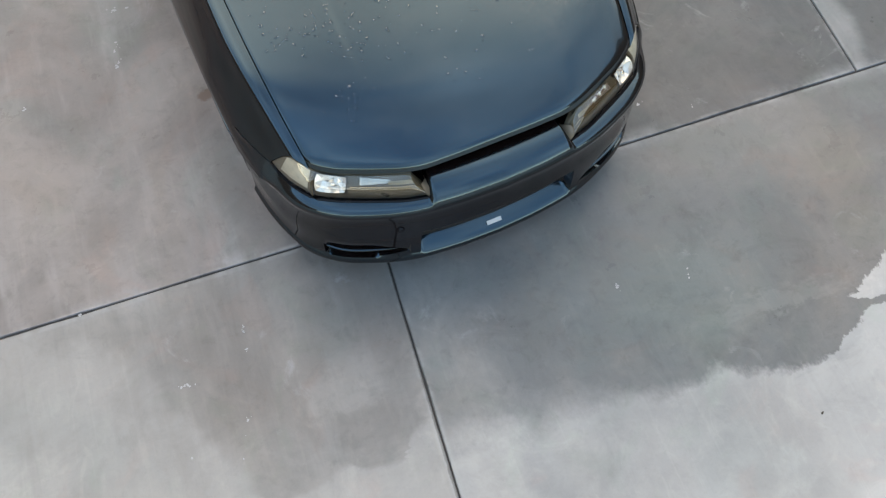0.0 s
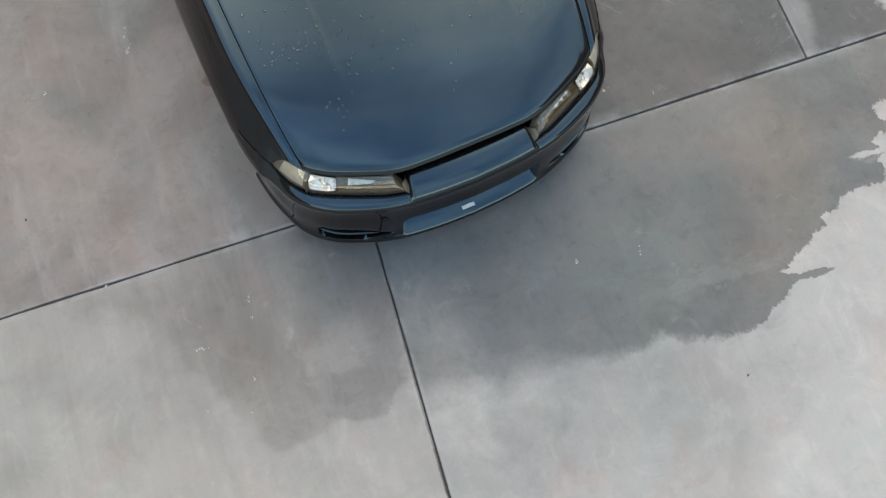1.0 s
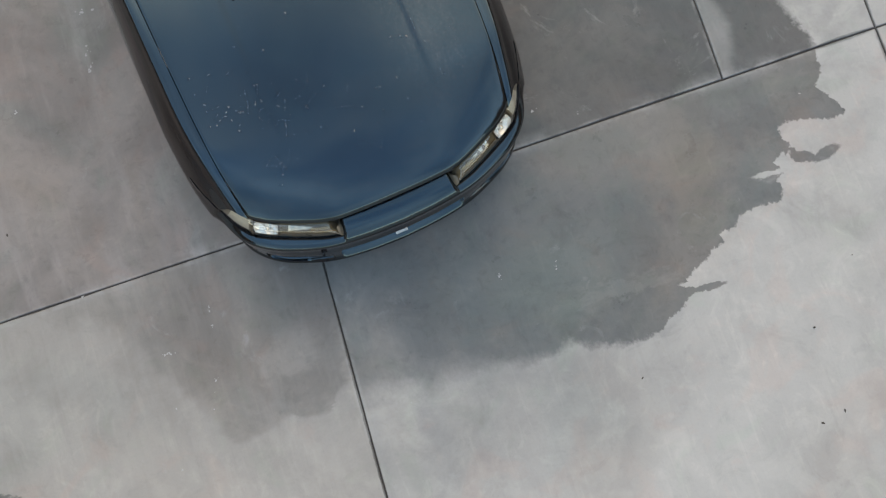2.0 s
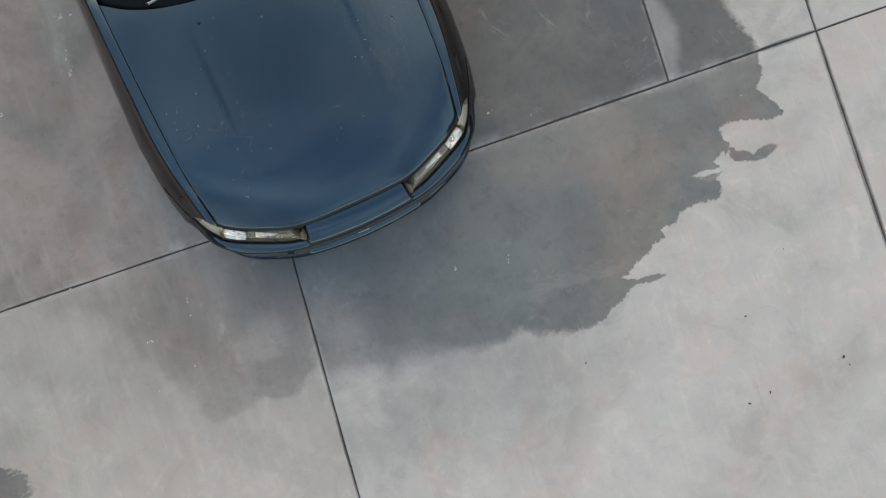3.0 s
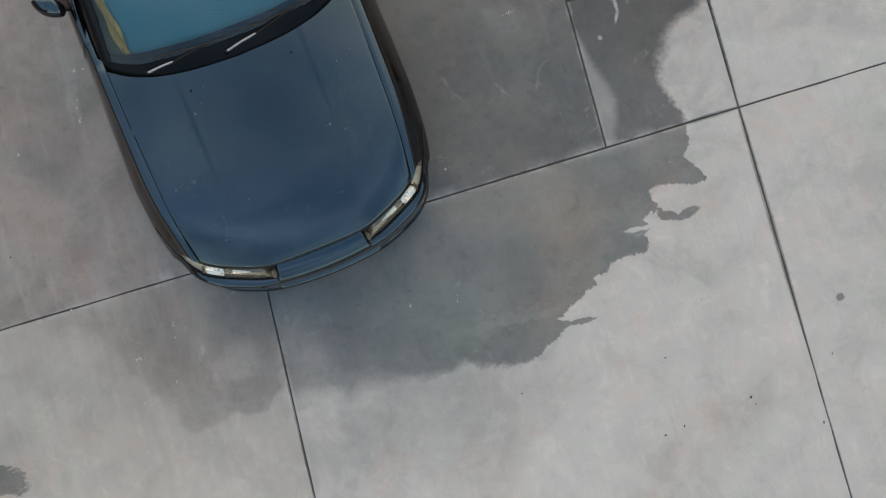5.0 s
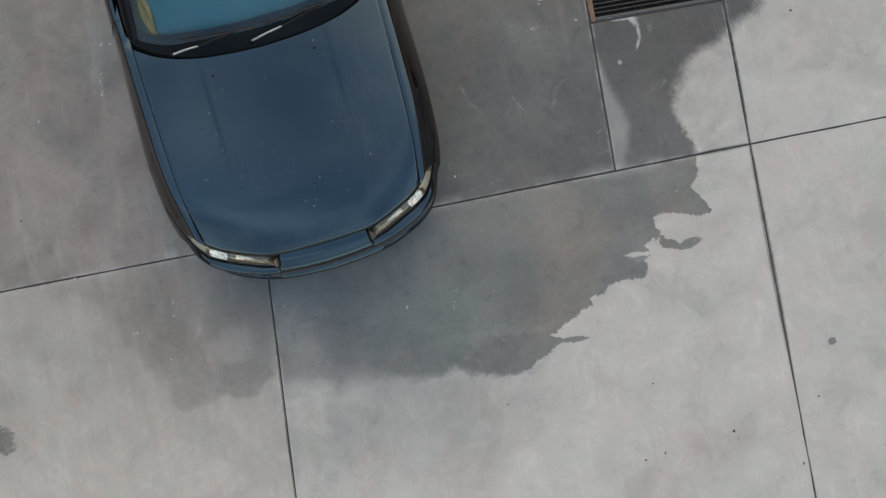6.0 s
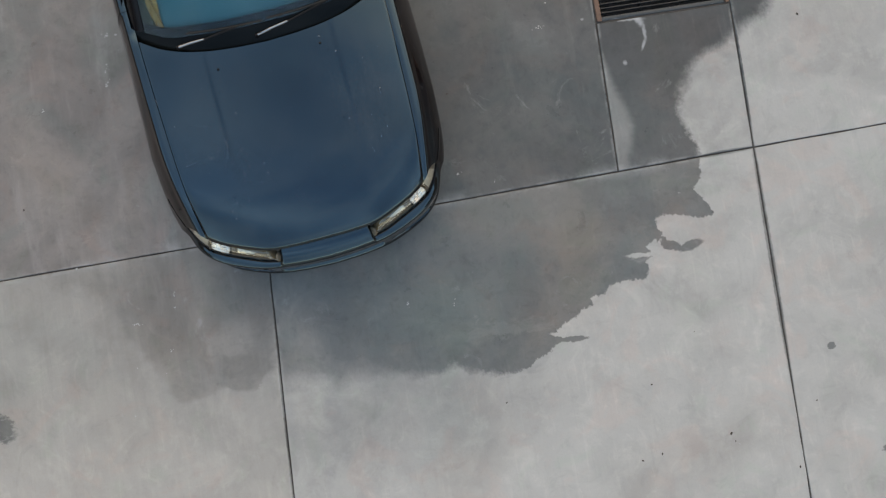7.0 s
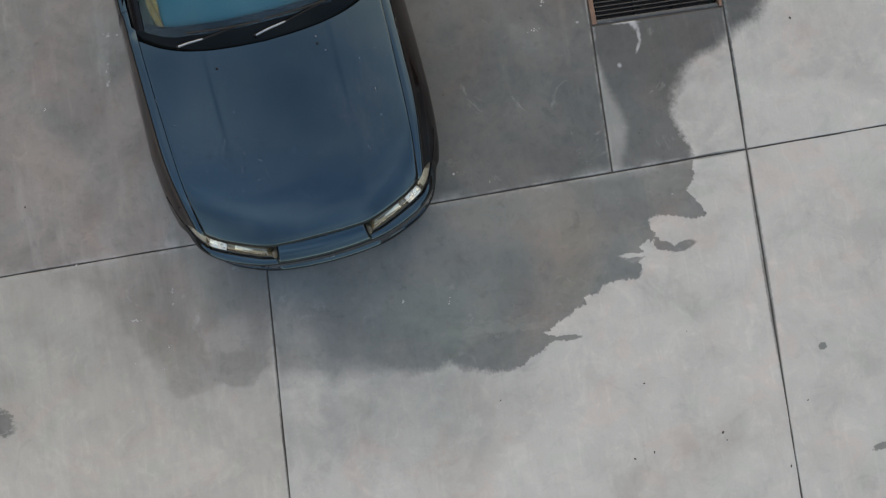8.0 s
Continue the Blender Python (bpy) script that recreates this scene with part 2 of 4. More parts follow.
    wet = mul(wet, inv(mul(dry_strip, 0.38)))
    for blob in ((0.2387, 0.55, 0.009, 0.95, -2.4), (3.583, 0.85, 0.019, 0.85, -2.1), (3.41, 1.596, 0.22, 0.016, 1.0), (3.64, 2.2, 0.012, 0.5, -2.05)):
        wet = top(wet, spot(*blob, 0.3, add(x0, mul(wob2, 0.012)), add(y0, mul(wob2, 0.012))))
    cloudy = n.noise(1.6, 6, 0.6, distort=0.6)
    mottle = n.noise(5, 6, 0.62, distort=0.3)
    fine = n.noise(60, 4, 0.6)
    streak = n.noise(7, 4, 0.6, stretch=(1.0, 0.16, 1.0))
    dry = n.mix(n.step(cloudy, 0.3, 0.7), (0.362, 0.346, 0.322), (0.438, 0.42, 0.393))
    dry = n.mix(n.step(mottle, 0.42, 0.62), dry, n.mix(0.5, dry, (0.468, 0.446, 0.413)))
    damp = n.mix(n.step(cloudy, 0.35, 0.65), (0.142, 0.133, 0.124), (0.2, 0.186, 0.171))
    soaked = n.mix(n.step(cloudy, 0.38, 0.6), (0.138, 0.14, 0.135), (0.178, 0.17, 0.157))
    # the slabs beyond the long joint lie wetter
    soaked = n.mix(beyond_joint, soaked, n.mix(n.step(cloudy, 0.38, 0.62), (0.082, 0.086, 0.087), (0.112, 0.111, 0.108)))
    soaked = n.mix(mul(beyond_joint, n.step(add(x0, mul(y0, 0.12)), 2.99, 3.02)), soaked, n.mix(n.step(y0, 1.8, 2.4), (0.1, 0.1, 0.098), (0.062, 0.067, 0.07)))
    damp = n.mix(n.step(streak, 0.5, 0.7), damp, (0.21, 0.2, 0.187))
    soaked = n.mix(mul(n.step(streak, 0.55, 0.75), 0.4), soaked, (0.165, 0.163, 0.157))
    amount = n.math("MULTIPLY", wet, add(0.88, mul(mottle, 0.2)), clamp=True)
    left = n.step(mul(x0, -1.0), -0.3, -0.2)
    base = n.mix(amount, dry, n.mix(left, soaked, damp))
    # cool and warm drift in the wet part, pale rim along the long joint
    hue = n.noise(1.3, 4, 0.55, distort=0.8, stretch=(1.0, 0.8, 1.0))
    base = n.mix(mul(mul(n.step(hue, 0.5, 0.64), amount), 0.8), base, (0.87, 0.97, 0.98), "MULTIPLY")
    base = n.mix(mul(mul(n.step(hue, 0.48, 0.34), amount), 0.8), base, (1.0, 0.965, 0.93), "MULTIPLY")
    rim = n.math("ABSOLUTE", sub(y0, add(1.545, mul(sub(x0, 0.285), 0.0172))))
    rim = mul(n.step(rim, 0.08, 0.0), n.step(n.noise(3.5, 5, 0.65), 0.42, 0.66))
    base = n.mix(mul(rim, 0.35), base, (0.4, 0.4, 0.39))
    # old stains in the wet field: cool, brown, a half dried gap
    sx, sy = add(x0, mul(wob, 0.3)), add(y0, mul(wob2, 0.2))
    for blob, edge, tone in (((1.15, 0.95, 0.42, 0.3, -5), 0.7, (0.86, 0.945, 0.955)), ((1.45, 0.8, 0.35, 0.25, 10), 0.6, (0.9, 0.98, 0.98)), ((2.15, 0.9, 0.4, 0.26, 35), 0.6, (0.97, 0.925, 0.9)),
                             ((1.75, 0.5, 0.26, 0.13, -4), 0.12, (0.9, 0.915, 0.92)), ((1.8, 0.67, 0.3, 0.04, -4), 0.6, (1.2, 1.2, 1.19)), ((2.3, 1.2, 0.3, 0.16, 20), 0.6, (1.1, 1.08, 1.05)),
                             ((0.4, 0.85, 0.14, 0.5, -2), 0.7, (1.32, 1.28, 1.24)), ((2.75, 1.28, 0.42, 0.09, 8), 0.5, (0.88, 0.87, 0.87)), ((1.8, 1.95, 0.5, 0.3, 0), 0.8, (1.1, 1.09, 1.06)),
                             ((-0.35, 1.15, 0.3, 0.35, 0), 0.5, (0.97, 0.94, 0.92)), ((2.28, 2.62, 0.12, 0.1, 0), 0.5, (1.22, 1.22, 1.22)), ((0.12, 0.72, 0.09, 0.17, 8), 0.5, (0.9, 0.905, 0.91))):
        base = n.mix(mul(spot(*blob, edge, sx, sy), 0.9), base, tone, "MULTIPLY")
    # faint runs along the slabs
    runs = n.noise(26, 3, 0.6, stretch=(1.0, 0.07, 1.0))
    base = n.mix(mul(n.step(runs, 0.56, 0.7), mul(mottle, 0.35)), base, (1.3, 1.28, 1.25), "MULTIPLY")
    base = n.mix(mul(n.step(runs, 0.44, 0.3), mul(mottle, 0.35)), base, (0.82, 0.83, 0.84), "MULTIPLY")
    blotch = n.noise(14, 5, 0.7, distort=0.5)
    base = n.mix(mul(n.step(blotch, 0.5, 0.7), mul(amount, 0.8)), base, (0.84, 0.84, 0.84), "MULTIPLY")
    base = n.mix(beside, base, (0.92, 0.895, 0.87), "MULTIPLY")
    wash = n.noise(11, 4, 0.65, stretch=(1.0, 0.12, 1.0))
    base = n.mix(mul(beside, mul(n.step(wash, 0.5, 0.68), 0.28)), base, (1.18, 1.17, 1.16), "MULTIPLY")
    base = n.mix(mul(beside, mul(n.step(wash, 0.48, 0.32), 0.28)), base, (0.86, 0.845, 0.83), "MULTIPLY")
    # uneven trowelling and drying, worn pale edges along the joints
    patchy, smear = n.noise(3.7, 6, 0.66, distort=1.1), n.noise(8.5, 5, 0.6, distort=1.6, stretch=(1.0, 0.55, 1.0))
    base = n.mix(mul(n.step(patchy, 0.47, 0.3), 0.85), base, (0.88, 0.885, 0.885), "MULTIPLY")
    base = n.mix(mul(n.step(patchy, 0.53, 0.7), 0.85), base, (1.12, 1.115, 1.105), "MULTIPLY")
    base = n.mix(mul(n.step(smear, 0.58, 0.72), 0.5), base, (1.16, 1.15, 1.13), "MULTIPLY")
    near = n.math("ABSOLUTE", sub(y0, add(1.541, mul(sub(x0, 0.285), 0.0172))))
    for at in (0.285, 2.672, 3.612):
        away = n.math("ABSOLUTE", sub(x0, add(at, mul(sub(y0, 1.58), 0.041 if at < 1 else 0.037))))
        near = n.math("MINIMUM", near, add(away, mul(inv(beyond_joint), 1.0)) if at == 2.672 else away)
    base = n.mix(mul(n.step(near, 0.028, 0.012), mul(n.step(n.noise(6, 4, 0.6), 0.42, 0.6), 0.3)), base, (0.4, 0.392, 0.375))
    # pinkish and greenish films where water stood
    film = n.noise(2.3, 4, 0.6, distort=1.2)
    base = n.mix(mul(n.step(film, 0.54, 0.66), 0.8), base, (1.06, 0.985, 0.965), "MULTIPLY")
    base = n.mix(mul(n.step(film, 0.46, 0.34), 0.8), base, (0.955, 1.0, 0.965), "MULTIPLY")
    beyond_left = mul(n.step(mul(x0, -1.0), -0.285, -0.275), beyond_joint)
    base = n.mix(beyond_left, base, (1.22, 1.15, 1.13), "MULTIPLY")
    # rusty bloom, pale splashes
    rust = mul(n.step(n.noise(1.1, 3, 0.5, where=n.obj), 0.5, 0.7), 0.12)
    base = n.mix(rust, base, (0.25, 0.185, 0.14))
    base = n.mix(mul(spot(-0.25, 2.415, 0.04, 0.03, 20, 0.3, jx, jy), 0.8), base, (0.13, 0.085, 0.06))
    base = n.mix(mul(n.step(n.noise(3.1, 7, 0.7, distort=1.4), 0.6, 0.74), 0.26), base, (0.42, 0.42, 0.41))
    for blob in ((2.93, 2.605, 0.09, 0.012, -6), (3.0, 2.578, 0.04, 0.02, -35), (3.03, 2.5, 0.012, 0.05, -4), (3.005, 2.42, 0.01, 0.035, -25), (2.855, 2.311, 0.012, 0.016, 0), (2.62, 2.657, 0.01, 0.008, 0)):
        base = n.mix(mul(spot(*blob, 0.6, add(x0, mul(wob, 0.06)), add(y0, mul(wob, 0.05))), mul(mottle, 1.2)), base, (0.46, 0.46, 0.46))
    base = n.mix(n.math("MULTIPLY", sub(fine, 0.5), 0.22, clamp=True), base, (0.05, 0.05, 0.05))
    pits = n.step(n.noise(140, 2, 0.5), 0.76, 0.82)
    base = n.mix(mul(pits, 0.22), base, (0.06, 0.055, 0.05))
    base = n.mix(1.0, base, (0.955, 1.0, 1.015), "MULTIPLY")
    n.set(Base_Color=base, Roughness=sub(0.8, mul(amount, add(0.36, mul(mottle, 0.25)))))
    n.set(Specular_IOR_Level=0.27)
    n.bump(add(n.noise(90, 4), mul(mottle, 2.0)), 0.2, 0.002)
    return n.mat


def make_paint():
    n = Nodes("car_paint")
    flake = n.noise(900, 2, where=n.obj)
    dust = n.step(n.noise(6, 6, 0.65, where=n.obj), 0.5, 0.75)
    film = n.step(n.noise(2.2, 4, 0.6, where=n.obj, distort=0.6), 0.45, 0.7)
    base = n.mix(flake, (0.0172, 0.043, 0.0555), (0.0248, 0.057, 0.0728))
    # dried drops and dust over one side of the bonnet
    sep = n.add("ShaderNodeSeparateXYZ")
    n.put(sep.inputs[0], n.obj)
    ex, ey = n.math("DIVIDE", n.math("SUBTRACT", sep.outputs[0], 0.42), 0.3), n.math("DIVIDE", n.math("SUBTRACT", sep.outputs[1], 0.78), 0.5)
    field = n.step(n.math("ADD", n.math("MULTIPLY", ex, ex), n.math("ADD", n.math("MULTIPLY", ey, ey), n.noise(5, 4, 0.6, where=n.obj))), 1.6, 0.5)
    specks = n.math("ADD", n.math("MULTIPLY", n.step(n.noise(75, 3, 0.65, where=n.obj), 0.52, 0.7), 0.2), n.math("MULTIPLY", n.step(n.noise(9, 5, 0.65, where=n.obj, stretch=(1.0, 0.3, 1.0)), 0.45, 0.7), 0.14))
    dirt = n.math("ADD", n.math("MULTIPLY", dust, 0.05), n.math("MULTIPLY", field, specks))
    n.set(Base_Color=n.mix(dirt, base, (0.12, 0.117, 0.11)), Metallic=0.97)
    n.set(Roughness=n.math("ADD", 0.17, n.math("MULTIPLY", film, 0.1)), Coat_Weight=1.0, Coat_IOR=1.4)
    n.set(Specular_Tint=(0.1, 0.05, 0.03))
    n.set(Coat_Roughness=n.math("ADD", 0.012, n.math("ADD", n.math("MULTIPLY", dust, 0.03), n.math("MULTIPLY", film, 0.03))))
    n.bump(n.noise(350, 2, where=n.obj), 0.02, 0.0005)
    # brown pigment below the blue flake
    pigment, m = n.add("ShaderNodeBsdfDiffuse"), n.add("ShaderNodeMixShader")
    pigment.inputs["Color"].default_value, m.inputs[0].default_value = (0.21, 0.08, 0.045, 1), 0.024
    n.tree.links.new(n.bsdf.outputs[0], m.inputs[1])
    n.tree.links.new(pigment.outputs[0], m.inputs[2])
    n.tree.links.new(m.outputs[0], n.tree.nodes["Material Output"].inputs["Surface"])
    return n.mat


def make_clear(name, tint, gloss, through_color, grow=0.9):
    """Thin clear sheet: lets light pass tinted, with a gloss that grows towards grazing."""
    n = Nodes(name)
    t = n.add("ShaderNodeBsdfTransparent")
    t.inputs["Color"].default_value = (*through_color, 1)
    g = n.add("ShaderNodeBsdfGlossy")
    g.inputs["Color"].default_value, g.inputs["Roughness"].default_value = (*tint, 1), 0.02
    lw = n.add("ShaderNodeLayerWeight")
    lw.inputs["Blend"].default_value = 0.5
    f0 = ((gloss - 1) / (gloss + 1)) ** 2 
    fr = n.math("ADD", f0, n.math("MULTIPLY", n.math("POWER", lw.outputs["Facing"], 4.0), grow - f0))
    m = n.add("ShaderNodeMixShader")
    n.tree.links.new(fr, m.inputs[0])
    n.tree.links.new(t.outputs[0], m.inputs[1])
    n.tree.links.new(g.outputs[0], m.inputs[2])
    n.tree.links.new(m.outputs[0], n.tree.nodes["Material Output"].inputs["Surface"])
    return n.mat


CONCRETE, PAINT = make_concrete(), make_paint()
GLASS = make_clear("windscreen_glass", (0.9, 0.97, 1.0), 1.5, (0.62, 0.78, 0.8))
LENS = make_clear("lamp_lens", (1, 1, 1), 1.75, (0.9, 0.87, 0.8))
TINTED = plain("tinted_side_glass", (0.01, 0.012, 0.014), 0.05, 0, relief=0, coat=1.0)
BLACK = plain("black_trim", (0.006, 0.006, 0.007), 0.25, relief=0.05, spec=0.18)
# silver that stands for the bright glints on the dark wiper arms
SATIN = plain("wiper_glint_silver", (0.34, 0.34, 0.34), 0.25, 0.9, relief=0)
DEEP = plain("dark_intake", (0.006, 0.006, 0.006), 0.8)
RUBBER = plain("tyre_rubber", (0.018, 0.018, 0.018), 0.8)
GLOSSY = plain("glossy_black_plastic", (0.004, 0.005, 0.005), 0.13, relief=0.04, spec=0.12)
CHROME = plain("chrome", (0.85, 0.85, 0.84), 0.1, 1.0, vary=0.03, relief=0)
ALLOY = plain("alloy", (0.55, 0.56, 0.57), 0.3, 1.0)
BRONZE = plain("lamp_inner_bronze", (0.1, 0.086, 0.056), 0.3, 0.6)
SILVER = plain("silvered_facets", (0.92, 0.93, 0.93), 0.2, 0.6, vary=0.05, relief=0)
KHAKI = plain("khaki_plastic", (0.16, 0.135, 0.095), 0.35, 0.2, vary=0.25, scale=40)
OLIVE = plain("olive_lining", (0.03, 0.034, 0.011), 0.6, vary=0.7, scale=24)
# pale tone that stands for sky mirrored in the top of the lamp
PALE = plain("lamp_sky_reflection", (0.6, 0.59, 0.55), 0.18, 0.9, vary=0.2, relief=0)
AMBER = plain("amber_strip", (0.3, 0.23, 0.13), 0.25, 0.85, vary=0.3, scale=40)
WARM = plain("corner_lamp_inner", (0.62, 0.6, 0.52), 0.3, 0.4, vary=0.35, scale=45)
FOIL = plain("teal_sunshade", (0.02, 0.13, 0.165), 0.5, 0.0, vary=0.06, scale=5)
TAN = plain("tan_lining", (0.4, 0.215, 0.06), 0.6, vary=0.65, scale=30)
WHITE = plain("white_sticker", (0.6, 0.6, 0.58), 0.5)
RED = plain("red_lamp", (0.25, 0.01, 0.012), 0.2, coat=1.0)
RUST = plain("rusty_steel", (0.2, 0.125, 0.09), 0.75, 0.3, vary=0.35, scale=24, relief=0.4)
IRON = plain("grate_iron", (0.07, 0.068, 0.065), 0.55, 0.7, vary=0.3)
STUCCO = plain("brown_stucco", (0.14, 0.10, 0.08), 0.9, vary=0.15, scale=3, relief=0.4)
JOINT = plain("joint_dirt", (0.055, 0.051, 0.046), 0.9, vary=0.3)
LEAF = plain("dry_leaf", (0.05, 0.04, 0.03), 0.8, vary=0.3)
CHALK = plain("pale_lime", (0.38, 0.38, 0.37), 0.8)
SEAT = plain("dark_cloth", (0.02, 0.02, 0.022), 0.9)
WATER = make_clear("water_bead", (1, 1, 1), 1.5, (0.76, 0.8, 0.84), 0.8)


# ---- mesh helpers ----
def finish(name, bm, material, parent=None, label="", smooth=True):
    for f in bm.faces:
        f.smooth = smooth
    me = bpy.data.meshes.new(name)
    bm.to_mesh(me)
    bm.free()
    for m in material if isinstance(material, (list, tuple)) else [material]:
        me.materials.append(m)
    ob = new(name, me)
    if smooth:
        me.set_sharp_from_angle(angle=radians(38))
    if parent:
        ob.parent = parent
    if label:
        tagged(ob, label)
    return ob


def part(name, bm, material, parent, label="", smooth=True):
    return finish(name, bm, material, parent, label, smooth)


def thing(name, m, label, category, group="", kind=""):
    ob = new(name)
    ob.empty_display_size = 0.1
    ob.matrix_basis = m
    return tagged(ob, label, category, group, kind)


def curve(points):
    """A smooth function through a few knots."""
    xs, ys = np.array([p[0] for p in points], float), np.array([p[1] for p in points], float)
    slope = np.gradient(ys, xs)

    def f(x):
        x = min(max(x, xs[0]), xs[-1])
        i = min(max(int(np.searchsorted(xs, x)) - 1, 0), len(xs) - 2)
        h = xs[i + 1] - xs[i]
        t = (x - xs[i]) / h
        return float(ys[i] * (2 * t**3 - 3 * t**2 + 1) + slope[i] * h * (t**3 - 2 * t**2 + t) + ys[i + 1] * (3 * t**2 - 2 * t**3) + slope[i + 1] * h * (t**3 - t**2))

    return f


def sheet(rows, thick=0.0, inward=None, bm=None, close=False):
    """A grid surface through rows of points; with a thickness it becomes a closed panel."""
    bm = bm or bmesh.new()
    rows = [[Vector(p) for p in r] for r in rows]
    nu, nv = len(rows), len(rows[0])
    top = [[bm.verts.new(p) for p in r] for r in rows]
    faces = [bm.faces.new((top[i][j], top[i + 1][j], top[i + 1][j + 1], top[i][j + 1])) for i in range(nu - 1) for j in range(nv - 1)]
    if thick:
        bm.normal_update()
        if inward is not None and sum(f.normal.dot(inward) * f.calc_area() for f in faces) < 0:
            bmesh.ops.reverse_faces(bm, faces=faces)
            bm.normal_update()
        low = [[bm.verts.new(v.co - v.normal * thick) for v in r] for r in top]
        for i in range(nu - 1):
            for j in range(nv - 1):
                bm.faces.new((low[i][j], low[i][j + 1], low[i + 1][j + 1], low[i + 1][j]))
        ring = [(i, 0) for i in range(nu)] + [(nu - 1, j) for j in range(1, nv)] + [(i, nv - 1) for i in range(nu - 2, -1, -1)] + [(0, j) for j in range(nv - 2, 0, -1)]
        for (i, j), (k, l) in zip(ring, ring[1:] + ring[:1]):
            bm.faces.new((top[k][l], top[i][j], low[i][j], low[k][l]))
        bmesh.ops.recalc_face_normals(bm, faces=bm.faces)
    return bm


def upward(bm, axis=2):
    """Turn an open sheet so that its faces look up (or along an axis)."""
    bm.normal_update()
    if sum(f.normal[axis] * f.calc_area() for f in bm.faces) < 0:
        bmesh.ops.reverse_faces(bm, faces=bm.faces)
    return bm


def block(bm, size, m, bevel=0.0, segments=2):
    made = bmesh.ops.create_cube(bm, size=1.0, matrix=m @ Matrix.Diagonal((*size, 1)))
    if bevel:
        edges = list({e for v in made["verts"] for e in v.link_edges})
        bmesh.ops.bevel(bm, geom=edges, offset=bevel, segments=segments, affect="EDGES", profile=0.5)
    return bm


def tube(bm, points, radius, sides=8):
    """A rod with round section along points."""
    pts = [Vector(p) for p in points]
    rings = []
    for i, p in enumerate(pts):
        d = (pts[min(i + 1, len(pts) - 1)] - pts[max(i - 1, 0)]).normalized()
        u = d.orthogonal().normalized()
        w = d.cross(u)
        r = radius(i / (len(pts) - 1)) if callable(radius) else radius
        rings.append([bm.verts.new(p + r * (math.cos(2 * math.pi * k / sides) * u + math.sin(2 * math.pi * k / sides) * w)) for k in range(sides)])
    for a, b in zip(rings, rings[1:]):
        for k in range(sides):
            bm.faces.new((a[k], a[(k + 1) % sides], b[(k + 1) % sides], b[k]))
    bm.faces.new(rings[0][::-1])
    bm.faces.new(rings[-1])
    return bm


def lathe(bm, profile, m, sides=32):
    """Turn (radius, height) pairs round the local z axis."""
    rings = [[bm.verts.new(m @ Vector((r * math.cos(2 * math.pi * k / sides), r * math.sin(2 * math.pi * k / sides), h))) for k in range(sides)] for r, h in profile]
    for a, b in zip(rings, rings[1:]):
        for k in range(sides):
            bm.faces.new((a[k], a[(k + 1) % sides], b[(k + 1) % sides], b[k]))
    return bm


# ---- ground: base sheet, slabs, grate pit ----
def joint_y(x):
    return 1.541 + (0.012 if x < 0.285 else 0.0172) * (x - 0.285)


def joint_x(x0, y):
    return x0 + (0.041 if x0 < 1 else 0.037) * (y - 1.58)


bm = bmesh.new()
GX, GY = [-600, 2.72, 3.645, 600], [-600, 2.64, 3.24, 600]
grid = [[bm.verts.new((x, y, -0.0085)) for y in GY] for x in GX]
for i in range(3):
    for j in range(3):
        if (i, j) != (1, 1):
            bm.faces.new((grid[i][j], grid[i + 1][j], grid[i + 1][j + 1], grid[i][j + 1]))
ground = tagged(finish("ground", bm, JOINT, smooth=False), "grey concrete yard of poured slabs, partly wet", "ground", kind="structure")


def slab(corners, seed):
    rnd = random.Random(seed)
    gap, bev, depth = 0.0046, 0.0045, 0.008
    c = [Vector((*p, 0)) for p in corners]
    outline = []
    for a, b in zip(c, c[1:] + c[:1]):
        n = max(2, int((b - a).length / 0.12))
        inward = Vector((-(b - a).y, (b - a).x, 0)).normalized()
        for i in range(n):
            p = a.lerp(b, i / n)
            outline.append(p + (inward * rnd.uniform(-0.0018, 0.0018) if 0 < i else Vector()))

    def ring(inset, z):
        pts = []
        n = len(outline)
        for i in range(n):
            p, q, r = outline[i - 1], outline[i], outline[(i + 1) % n]
            d1, d2 = (q - p).normalized(), (r - q).normalized()
            n1, n2 = Vector((-d1.y, d1.x, 0)), Vector((-d2.y, d2.x, 0))
            off = n1 + n2 if n1.dot(n2) < 0.5 else (n1 + n2) / 2
            pts.append(q + off * inset + Vector((0, 0, z)))
        return [bm.verts.new(p) for p in pts]

    bm = bmesh.new()
    rings = [ring(gap, -depth), ring(gap + 0.0005, -bev), ring(gap + bev * 0.35, -bev * 0.35), ring(gap + bev, 0)]
    for a, b in zip(rings, rings[1:]):
        for i in range(len(a)):
            j = (i + 1) % len(a)
            bm.faces.new((a[i], a[j], b[j], b[i]))
    bm.faces.new(rings[-1])
    return part("slab", bm, CONCRETE, ground, smooth=False)


GRATE_Y = 2.614
cols = [-9.7, -6.4, -3.06, 0.285, 3.612, 6.95, 10.3]
lines = [-8.7, -5.2, -1.8, 1.58, 4.9, 8.2, 11.5]
